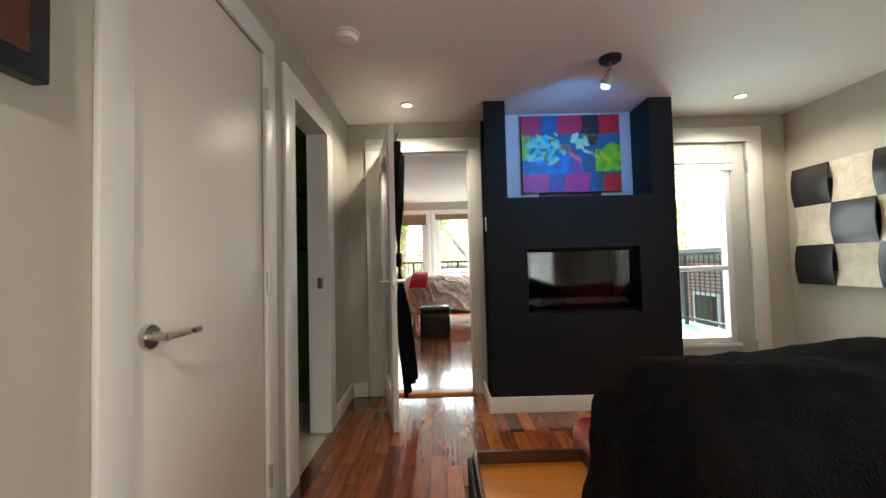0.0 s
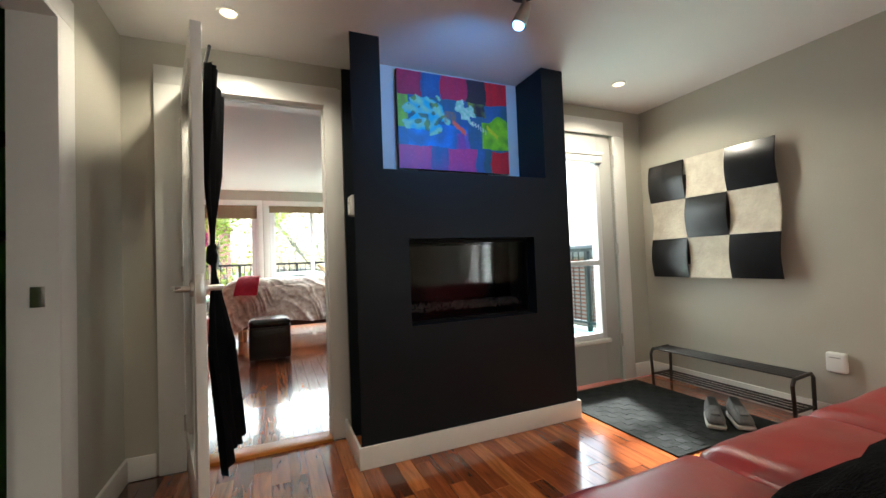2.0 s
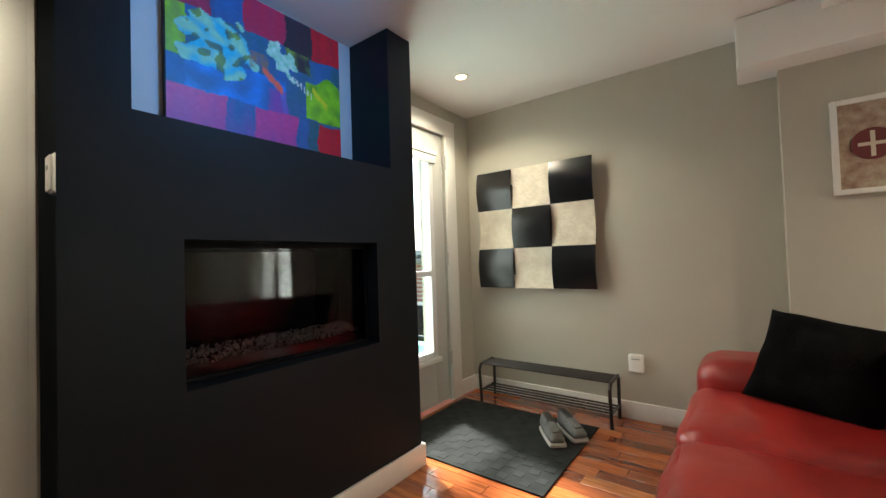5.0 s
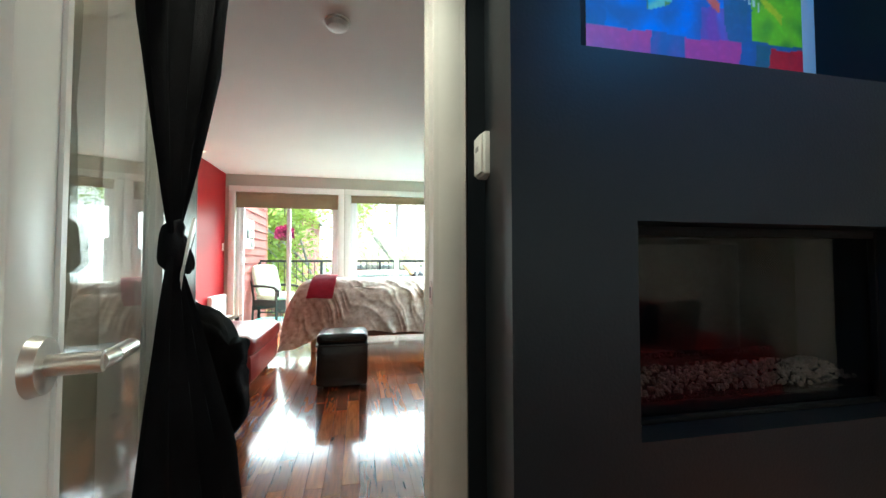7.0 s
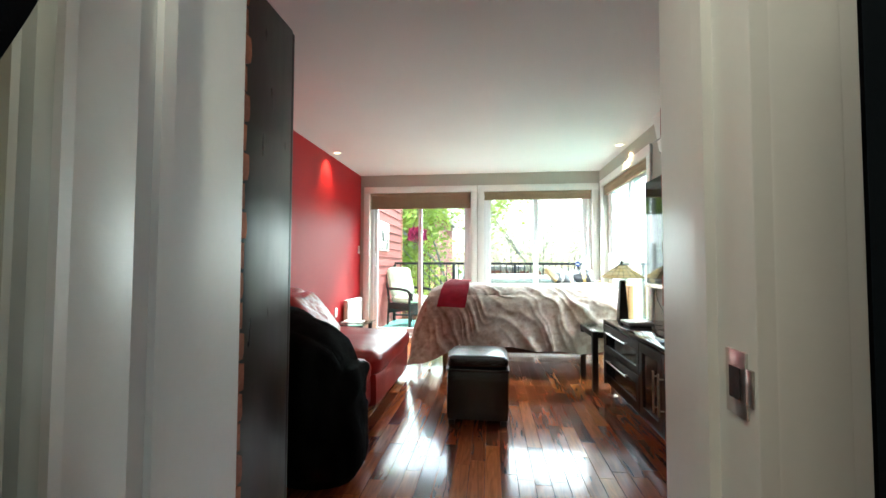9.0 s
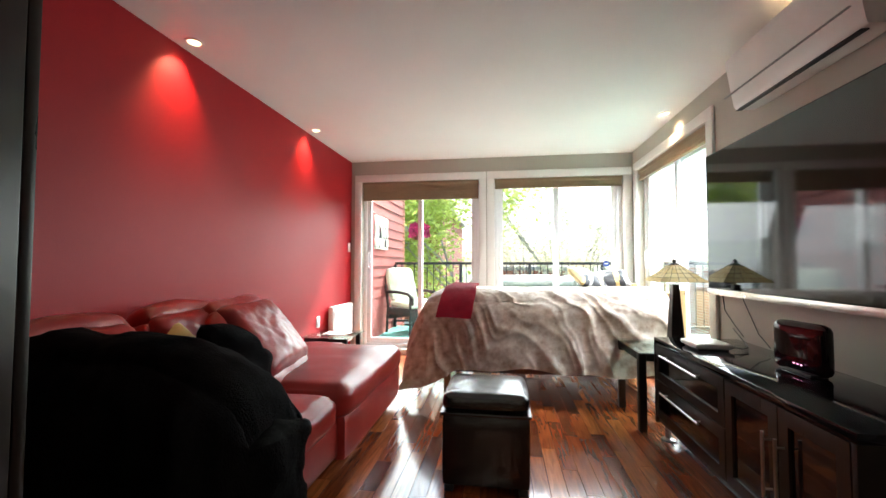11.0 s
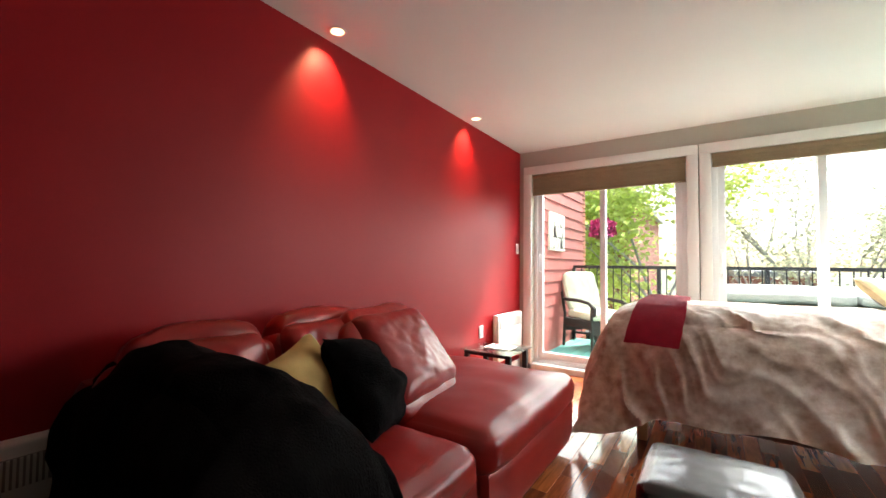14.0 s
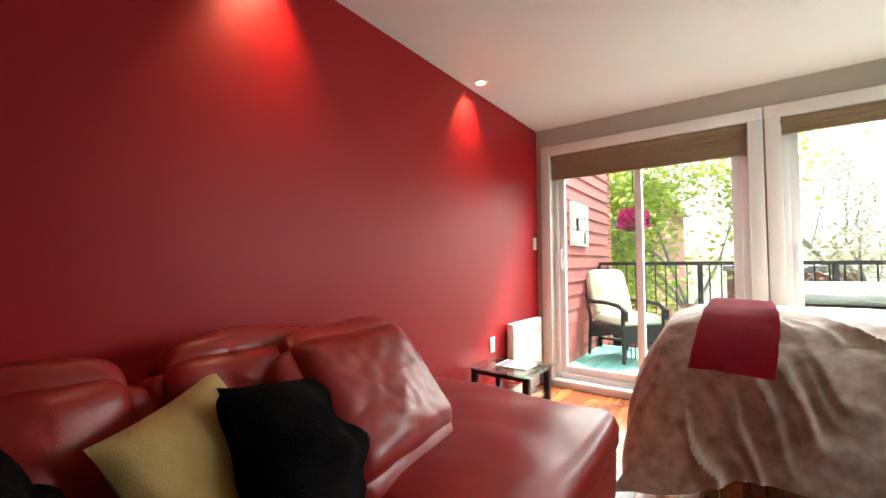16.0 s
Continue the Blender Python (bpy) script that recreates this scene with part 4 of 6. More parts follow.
shoe_rack()
bm = B(3.20, 4.06, 3.13, 4.13, 0.001, 0.010, 0.003)
for i in range(14):
    for j in range(16):
        if (i + j) % 2:
            box(bm, 3.225 + i * 0.058, 3.275 + i * 0.058, 3.155 + j * 0.06, 3.205 + j * 0.06, 0.010, 0.0115)
solo("door_mat", bm, M_MAT, "dark grey rubber mat with basket pattern", "mat")


def shoe(m, name="shoe"):
    s = thing(name, m, "grey slip-on shoe with pale sole standing on the mat", "shoe", "pair of shoes")

    def plan(p, u):
        w = 1.0 + 0.10 * u.y - 0.20 * max(0, u.y - 0.3) ** 2 - 0.18 * max(0, -u.y - 0.5)
        return Vector((p.x * w, p.y, p.z))

    def top(p, u):
        q = plan(p, u)
        k = (u.z + 1) / 2
        h = 0.088 - 0.020 * (u.y + 1) - 0.012 * max(0, u.y)
        q.z = -0.03 + h * k
        q.x *= 1 - 0.30 * k * k
        q.y += -0.012 * k * max(0, u.y)
        return q
    part("sole", soft(bm_new(), (0, 0, 0.013), (0.098, 0.26, 0.026), 0.012, 8, 0, 0, 1, plan), M_SOLE, s, "pale rubber sole", local=True)
    part("upper", soft(bm_new(), (0, 0, 0.056), (0.092, 0.25, 0.06), 0.026, 10, 0.002, 0.002, 20, top), M_SHOE, s, local=True)
    # No hole is cut: a black pad paints the shade inside the shoe.
    part("opening", soft(bm_new(), (0, -0.05, 0.098), (0.050, 0.13, 0.022), 0.010, 6, 0.0, 0, 1, None, pose(0, 0, 0, -9)), M_BLACK, s, "black pad for the shaded foot opening", local=True)
    part("lace_flap", soft(bm_new(), (0, 0.05, 0.086), (0.045, 0.09, 0.012), 0.005, 6, 0.001, 0, 1, None, pose(0, 0, 0, -14)), M_SHOE, s, local=True)
    return s


sh = shoe(pose(3.755, 3.31, 0.012, 0, 0, 129))
copy_thing(sh, pose(3.87, 3.235, 0.012, 0, 0, 136))

pf = thing("framed_print", (4.22, 1.87, 1.3), "cream framed print with a dark red crest", "picture")
for a in ((1.73, 1.755, 1.32, 1.775), (1.985, 2.01, 1.32, 1.775), (1.755, 1.985, 1.75, 1.775), (1.755, 1.985, 1.32, 1.345)):
    part("frame", B(4.195, 4.218, *a, 0.003), M_TRIM, pf)
part("print", B(4.208, 4.218, 1.755, 1.985, 1.345, 1.75), mat("tan_ornamental_print", (0.46, 0.38, 0.28), 0.7, var=0.2, scale=22, bump=0.1, alt=(0.28, 0.17, 0.13)), pf)
part("crest", lathe(bm_new(), 0, 0, [(0.075, 0), (0.075, 0.002)], 24), mat("dark_red_crest", (0.16, 0.03, 0.03), 0.6), pf, "dark red oval crest", local=True).matrix_basis = Matrix.Translation((-0.0145, 0, 0.25)) @ pose(0, 0, 0, 0, -90, 0)
cx = B(4.2025, 4.2035, 1.862, 1.878, 1.49, 1.61)
box(cx, 4.2022, 4.2032, 1.82, 1.92, 1.542, 1.558)
part("cross", cx, M_CREAM, pf, "pale cross on the crest")
dp = thing("dark_picture", (0.66, 1.4, 1.43), "dark wall picture with black frame", "picture")
part("frame", B(0.653, 0.685, 1.05, 1.63, 1.42, 1.95, 0.004), M_BLACK, dp)
part("print", B(0.684, 0.687, 1.09, 1.59, 1.46, 1.91), M_BROWNWOOD, dp)
ss = thing("air_freshener", (4.31, 2.95, 0.3), "white plug-in unit low on the wall", "plug-in device")
part("body", B(4.285, 4.329, 2.905, 2.995, 0.31, 0.425, 0.012, 3), M_WHITEPLASTIC, ss)
part("vent", B(4.2835, 4.286, 2.925, 2.975, 0.395, 0.40), M_GREYPLASTIC, ss)
ws = thing("wall_sensor", (1.75, 4.105, 1.32), "white plastic sensor box on the chimney side", "sensor")
part("body", B(1.782, 1.828, 4.08, 4.16, 1.325, 1.45, 0.006, 3), M_WHITEPLASTIC, ws)
part("faceplate", B(1.774, 1.783, 4.086, 4.154, 1.332, 1.443, 0.003), M_WHITEPLASTIC, ws)
part("button", B(1.7715, 1.7745, 4.11, 4.13, 1.352, 1.366, 0.001), M_WHITEPLASTIC, ws)
part("mark", B(1.7726, 1.7742, 4.107, 4.133, 1.398, 1.412), M_GREYPLASTIC, ws)


def downlight(x, y, z):
    d = thing("downlight", (x, y, z), "lit round recessed ceiling spotlight", "spotlight", "recessed ceiling spotlights")
    bm = bm_new()
    n = 24
    rings = [[bm.verts.new((r * math.cos(2 * math.pi * i / n), r * math.sin(2 * math.pi * i / n), h)) for i in range(n)] for r, h in ((0.052, -0.001), (0.050, -0.007), (0.040, -0.008), (0.034, -0.003))]
    for lo, hi in zip(rings, rings[1:]):
        for i in range(n):
            bm.faces.new((lo[i], lo[(i + 1) % n], hi[(i + 1) % n], hi[i]))
    part("trim_ring", bm, M_WHITEPLASTIC, d, local=True)
    part("bulb", lathe(bm_new(), 0, 0, [(0.033, -0.005), (0.030, -0.003), (0.01, -0.002)], 20), M_BULB, d, "lit halogen bulb", local=True)


for sx, sy in SPOTS_BED:
    downlight(sx, sy, ZB)
# Includes the two added, unseen fill downlights at y 0.3.
for sx, sy in SPOTS_LOUNGE:
    downlight(sx, sy, ZL)


def smoke_alarm(x, y, z):
    s = thing("smoke_alarm", (x, y, z), "round white smoke alarm on the ceiling", "smoke alarm")
    part("base", lathe(bm_new(), 0, 0, [(0.068, 0), (0.070, -0.008), (0.066, -0.012)]), M_WHITEPLASTIC, s, local=True)
    part("cover", lathe(bm_new(), 0, 0, [(0.058, -0.012), (0.060, -0.02), (0.052, -0.038), (0.03, -0.044)]), M_WHITEPLASTIC, s, local=True)


smoke_alarm(0.948, 2.89, ZL)
smoke_alarm(1.314, 5.22, ZB)
sl = thing("ceiling_spotlight", (2.43, 3.19, ZL), "single swivel spotlight with blue bulb on the ceiling", "spotlight")
part("canopy", lathe(bm_new(), 2.43, 3.19, [(0.062, ZL), (0.062, ZL - 0.02), (0.05, ZL - 0.028)]), M_RAIL, sl)
part("arm", tube(bm_new(), [(2.43, 3.19, ZL - 0.02), (2.43, 3.19, ZL - 0.09)], 0.009), M_STEEL, sl)
part("head", cyl(bm_new(), (2.435, 3.18, ZL - 0.075), (2.40, 3.20, ZL - 0.165), 0.022, 0.036, 20), M_STEEL, sl, "nickel bell-shaped head")
part("bulb", cyl(bm_new(), (2.402, 3.199, ZL - 0.16), (2.396, 3.203, ZL - 0.178), 0.031, 0.022, 20), M_BLUEBULB, sl, "lit blue bulb")

# ---- bedroom: things ----


def wardrobe():
    w = thing("wardrobe", (0.1, 4.83, 0), "tall black-brown wardrobe beside the doorway", "wardrobe")
    part("body", B(-0.44, 0.70, 4.665, 5.04, 0, 1.93, 0.003), M_ESPRESSO, w)
    for x0, x1 in ((-0.437, 0.128), (0.132, 0.697)):
        d = part("door", B(x0, x1, 5.042, 5.06, 0.06, 1.925, 0.002), M_ESPRESSO, w)
        hx = 0.10 if x0 < 0 else 0.16
        part("handle", cyl(bm_new(), (hx, 5.085, 0.9), (hx, 5.085, 1.1), 0.006), M_STEEL, d)


wardrobe()


def sofa_bedroom():
    s = thing("chaise_sofa", (0.05, 6.6, 0), "red leather chaise sofa along the red wall", "sofa")
    part("base", soft(bm_new(), (0.03, 6.68, 0.19), (0.98, 2.10, 0.24), 0.05, 10, 0.004, 0.006), M_LEATHER, s)
    part("seat_cushion", soft(bm_new(), (0.05, 6.19, 0.35), (0.98, 0.74, 0.17), 0.06, 24, 0.02, 0.010, 5, crease=0.007), M_LEATHER, s)
    part("chaise_cushion", soft(bm_new(), (0.05, 7.155, 0.365), (1.06, 1.18, 0.19), 0.075, 30, 0.018, 0.012, 4, crease=0.004), M_LEATHER, s)
    part("chaise_front", soft(bm_new(), (0.06, 7.16, 0.19), (1.03, 1.16, 0.26), 0.05, 8, 0.004, 0.006), M_LEATHER, s)
    part("backrest", soft(bm_new(), (-0.40, 6.40, 0.42), (0.17, 1.62, 0.66), 0.06, 10, 0.008, 0.01), M_LEATHER, s)

    def sag(p, u):
        return p + Vector((0.02 * math.sin(6 * u.y) * (1 - abs(u.z)), 0, -0.04 * u.y * u.y * (1 if u.z > 0 else 0)))
    for y0, y1, top in ((5.62, 6.16, 0.855), (6.16, 6.72, 0.875)):
        part("back_cushion", soft(bm_new(), (-0.26, (y0 + y1) / 2, (top + 0.42) / 2), (0.22, y1 - y0 - 0.004, top - 0.40), 0.085, 26, 0.045, 0.022, 5, sag, turn=pose(0, 0, 0, 0, -17, 0), crease=0.015), M_LEATHER, s)
    part("back_cushion", soft(bm_new(), (-0.07, 6.79, 0.645), (0.18, 0.62, 0.53), 0.085, 32, 0.055, 0.012, 5, None, turn=pose(0, 0, 0, 0, -40, 7), crease=0.012), M_LEATHER, s, "large loose red leather back cushion")
    part("armrest", soft(bm_new(), (0.03, 5.71, 0.33), (0.98, 0.24, 0.46), 0.07, 10, 0.012, 0.008), M_LEATHER, s)
    for x in (-0.40, 0.45):
        for y in (5.70, 7.60):
            part("leg", B(x - 0.03, x + 0.03, y - 0.03, y + 0.03, 0, 0.08, 0.004), M_BLACK, s)


sofa_bedroom()


def drape(p, u):
    """The blanket's top slopes down towards the room, the wall and the seat; its hem flares."""
    q = p + Vector((0.06 * max(0, u.x) * max(0, -u.z), -0.02 * (1 - u.z), 0))
    if u.z > -0.2:
        q.z -= (0.20 * max(0, u.x) ** 3 + 0.16 * max(0, -u.x - 0.25) + 0.10 * max(0, u.y)) * (u.z + 0.2) / 1.2
    return q


throw_over("fur_blanket", (0.11, 5.76, 0.45), (1.20, 0.40, 0.82), "black fur blanket draped over the sofa arm", drape)
solo("cushion", pillow((-0.04, 6.22, 0.625), (0.17, 0.36, 0.40), pose(0, 0, 0, 12, -28, 22), 0.010), M_YELLOW, "mustard yellow cushion on the red sofa", "cushion")
solo("cushion", pillow((0.05, 6.44, 0.61), (0.26, 0.44, 0.44), pose(0, 0, 0, -14, -34, 30), 0.022), M_FUR, "black fur cushion on the red sofa", "cushion")


def ottoman():
    o = thing("ottoman", (1.30, 6.73, 0), "black leather cube ottoman with padded lid", "ottoman")
    part("body", soft(bm_new(), (1.30, 6.735, 0.20), (0.43, 0.42, 0.34), 0.018, 8, 0.004, 0.002), M_BLKLEATHER, o)
    lid = part("lid", soft(bm_new(), (1.30, 6.735, 0.425), (0.42, 0.41, 0.085), 0.032, 22, 0.008, 0.003, 7, crease=0.004), M_BLKLEATHER, o)
    part("lid_rim", soft(bm_new(), (1.30, 6.735, 0.376), (0.445, 0.435, 0.02), 0.008, 6), M_BLKLEATHER, lid)
    for x in (1.12, 1.48):
        for y in (6.555, 6.915):
            part("leg", B(x - 0.022, x + 0.022, y - 0.022, y + 0.022, 0, 0.032, 0.003), M_BLACK, o)


ottoman()


def bed():
    b = thing("bed", (1.8, 8.6, 0), "pine bed on legs with its head to the side window", "bed")
    part("frame", B(0.84, 2.78, 8.06, 9.14, 0.17, 0.34, 0.006), M_BROWNWOOD, b)
    part("mattress", soft(bm_new(), (1.82, 8.60, 0.52), (1.94, 1.06, 0.36), 0.07, 8, 0.01), M_CREAM, b)
    for x in (0.90, 2.74):
        for y in (8.12, 9.08):
            part("leg", B(x - 0.03, x + 0.03, y - 0.03, y + 0.03, 0, 0.24, 0.004), M_PINE, b)
    for y in (8.03, 9.17):
        part("headboard_post", B(2.785, 2.84, y - 0.03, y + 0.03, 0, 0.90, 0.006), M_PINE, b)
    part("headboard", B(2.80, 2.828, 8.06, 9.14, 0.50, 0.86, 0.004), M_PINE, b)
    part("footboard_rail", B(0.80, 0.838, 8.04, 9.16, 0.22, 0.36, 0.004), M_PINE, b)


bed()


def duvet():
    """A grid laid over the bed: near hem, near side, top, far side; the foot end hangs down to the floor."""
    bm = bm_new()
    nx, nt = 230, 120
    x0, x1, near, top, far = 0.72, 2.74, 0.67, 1.08, 0.40
    rows = []
    for i in range(nx + 1):
        u = i / nx
        x = x0 + (x1 - x0) * u
        hem = 0.262 + 0.016 * math.sin(x * 5) + 0.01 * math.sin(x * 13) - 0.15 * max(0, 1 - u / 0.14)
        row = []
        for j in range(nt + 1):
            s = j / nt * (near + top + far)
            zt = 0.835 + 0.035 * math.sin(math.pi * min(1, max(0, (s - near) / top))) + 0.02 * u
            if s < near:
                y, z = 7.985 - 0.21 * ((near - s) / near) ** 1.1, zt - (near - s) / near * (zt - hem)
            elif s < near + top:
                y, z = 7.985 + (s - near) * 1.04, zt
            else:
                y, z = 9.11, zt - (s - near - top)
            k = max(0, 1 - abs(s - near) / 0.20) ** 2
            y, z = y + 0.05 * k, z - 0.06 * k
            p = Vector((x, y, z))
            warp = 2.6 * noise.noise(Vector((x * 1.6, s * 1.3, 0.3))) + 0.8 * noise.noise(Vector((x * 5, s * 4, 2)))
            fan = 0.55 + 0.35 * u
            ph = 34 * (x * 0.72 + (s * -1) * -fan * 0.62) + 3.0 * warp
            r1 = 1 - abs(math.sin(ph * 0.5))
            r2 = 1 - abs(math.sin(ph * 0.83 + 1.1 + warp))
            mask = max(0.0, min(1.0, 0.55 + 1.1 * noise.noise(Vector((x * 1.9 + 4, s * 2.2, 1)))))
            side = 1.0 if s < near else max(0.15, 1 - (s - near) / 0.5)
            h = (0.030 * r1 ** 1.8 + 0.018 * r2 ** 1.8) * mask * side + 0.004 * noise.noise(Vector((x * 14, s * 14, 3)))
            if s < near:
                p.y -= h + 0.025 * noise.noise(Vector((x * 2.3, s * 2, 5)))
            else:
                p.z += h + 0.015 * noise.noise(Vector((x * 3, s * 3, 5)))
            if s < near + top and s >= near:
                p.z -= 0.05 * max(0.0, 1 - u / 0.10) ** 2
            row.append(bm.verts.new(p))
        rows.append(row)
    foot = []
    for k in range(1, 31):
        v = k / 30
        ring = []
        for j in range(nt + 1):
            base = rows[0][j].co
            t = j / nt
            low = 0.09 + 0.22 * min(1, max(0, (t - 0.22) / 0.16))
            z = base.z - v * max(0.0, base.z - low)
            fold = abs(math.sin(j * 0.21 + 1.5 * noise.noise(Vector((j * 0.05, v * 1.5, 0)))))
            p = Vector((base.x - 0.13 * math.sin(v * 2.0) - 0.05 * fold * v, base.y - 0.05 * v * (1 - t), max(0.075, z)))
            ring.append(bm.verts.new(p))
        foot.append(ring)
    strips = foot[::-1] + rows
    for a, b in zip(strips, strips[1:]):
        for j in range(nt):
            bm.faces.new((a[j], a[j + 1], b[j + 1], b[j]))
    bmesh.ops.solidify(bm, geom=bm.faces[:], thickness=0.012)
    return solo("duvet", bm, M_DUVET, "rumpled beige floral duvet hanging over the bed", "duvet")


duvet()


def foot_throw():
    bm = bm_new()
    rows = []
    nx, ns = 22, 40
    for i in range(nx + 1):
        row = []
        for j in range(ns + 1):
            x = 0.875 + 0.295 * i / nx
            s = j / ns * 0.88
            if s < 0.25:
                y, z = 7.955 - 0.34 * (0.25 - s), 0.872 - (0.25 - s)
            else:
                y, z = 7.955 + (s - 0.25), 0.872
            d = abs(s - 0.25)
            if d < 0.2:
                k = (1 - d / 0.2) ** 2
                y += 0.05 * k
                z -= 0.05 * k
            p = Vector((x - 0.12 * max(0, 0.25 - s) + 0.05 * min(1, s) * (1 - i / nx), y, z + 0.035))
            p += noise.noise_vector(p * 5) * 0.014 + noise.noise_vector(p * 15) * 0.004
            p.y -= 0.055
            p.z += 0.012
            row.append(bm.verts.new(p))
        rows.append(row)
    for a, b in zip(rows, rows[1:]):
        for j in range(ns):
            bm.faces.new((a[j], a[j + 1], b[j + 1], b[j]))
    bmesh.ops.solidify(bm, geom=bm.faces[:], thickness=0.025)
    return solo("throw_blanket", bm, M_THROW, "folded crimson fleece throw over the bed's foot", "blanket")


foot_throw()


def striped_cushion(c, turn):
    p = thing("striped_cushion", Matrix.Translation(c) @ turn, "black, grey and gold striped cushion on the bed", "cushion", "cushions on the bed")
    bm = pillow((0, 0, 0), (0.16, 0.38, 0.30), pose(0, 0, 0, 0, 0, 90), 0.006)
    for f in bm.faces:
        f.material_index = (0, 1, 0, 2, 0)[int((f.calc_center_median().x + 0.23 + 0.001) / 0.46 * 10) % 5]
    me = part("cover", bm, [M_BLACK_CLOTH, M_GOLD_CLOTH, M_GREY_CLOTH], p, local=True)
    return p


M_BLACK_CLOTH = mat("black_satin_cloth", (0.03, 0.03, 0.035), 0.55, var=0.1, scale=20, bump=0.2)
M_GOLD_CLOTH = mat("gold_satin_cloth", (0.55, 0.40, 0.15), 0.5, var=0.1, scale=20, bump=0.2)
M_GREY_CLOTH = mat("grey_satin_cloth", (0.40, 0.40, 0.40), 0.5, var=0.1, scale=20, bump=0.2)
striped_cushion((2.25, 8.74, 0.945), pose(0, 0, 0, -62, 18, 28))
striped_cushion((2.47, 8.84, 0.945), pose(0, 0, 0, -64, -10, -12))


def side_table():
    t = thing("side_table", (2.5, 7.64, 0), "black side table with thick glass top", "side table")
    for x in (2.305, 2.77):
        for y in (7.415, 7.875):
            part("leg", B(x - 0.024, x + 0.024, y - 0.024, y + 0.024, 0, 0.518, 0.003), M_BLACK, t)
    for a in ((2.329, 2.746, 7.395, 7.435), (2.329, 2.746, 7.855, 7.895), (2.285, 2.325, 7.439, 7.851), (2.75, 2.79, 7.439, 7.851)):
        part("apron", B(*a, 0.465, 0.517, 0.002), M_BLACK, t)
    part("glass_top", B(2.275, 2.80, 7.385, 7.905, 0.52, 0.530, 0.002), M_TABLEGLASS, t, "clear green-edged glass top")


side_table()


def table_lamp():
    l = thing("table_lamp", (2.62, 7.66, 0.532), "bronze table lamp with square leaded glass shade", "lamp")
    bz = mat("dark_bronze", (0.035, 0.028, 0.022), 0.4, 0.6, var=0.15, scale=10, bump=0.08)
    bm = B(2.54, 2.70, 7.58, 7.74, 0.532, 0.548, 0.004)
    box(bm, 2.56, 2.68, 7.60, 7.72, 0.548, 0.565, 0.004)
    part("base", bm, bz, l)
    bm = bm_new()
    bmesh.ops.create_cone(bm, cap_ends=True, segments=4, radius1=0.062, radius2=0.030, depth=0.40, matrix=Matrix.Translation((2.62, 7.66, 0.765)) @ pose(0, 0, 0, 0, 0, 45))
    part("stem", bm, bz, l)
    gl = leaf_mat("honey_leaded_glass", (0.74, 0.62, 0.36), (0.88, 0.80, 0.58))
    bm, lead = bm_new(), bm_new()
    top, bot, zt, zb = 0.028, 0.160, 1.105, 0.985
    for k in range(4):
        rot = pose(2.62, 7.66, 0, 0, 0, 90 * k)
        P = lambda u, v: rot @ Vector(((bot + (top - bot) * v) * (2 * u - 1), -(bot + (top - bot) * v), zb + (zt - zb) * v))
        for j in range(4):
            for i in range(5):
                a, b, c, d = P(i / 5, j / 4), P((i + 1) / 5, j / 4), P((i + 1) / 5, (j + 1) / 4), P(i / 5, (j + 1) / 4)
                bm.faces.new([bm.verts.new(q) for q in (a, b, c, d)])
        for j in range(5):
            cyl(lead, P(0, j / 4), P(1, j / 4), 0.0013, n=5)
        for i in range(6):
            cyl(lead, P(i / 5, 0), P(i / 5, 1), 0.0013, n=5)
    bmesh.ops.solidify(bm, geom=bm.faces[:], thickness=0.003)
    sh = part("shade", bm, gl, l, "amber and cream leaded glass shade", smooth=False)
    part("leading", lead, bz, sh)
    part("finial", lathe(bm_new(), 2.62, 7.66, [(0.03, 1.105), (0.034, 1.112), (0.012, 1.12), (0.016, 1.135), (0.004, 1.148)], 12), bz, l)
    for dx in (-0.05, 0.05):
        c = cyl(bm_new(), (2.62 + dx, 7.62, 0.90), (2.62 + dx, 7.62, 1.0), 0.0012, n=5)
        bmesh.ops.create_icosphere(c, subdivisions=1, radius=0.006, matrix=Matrix.Translation((2.62 + dx, 7.62, 0.897)))
        part("pull_chain", c, bz, l)


table_lamp()


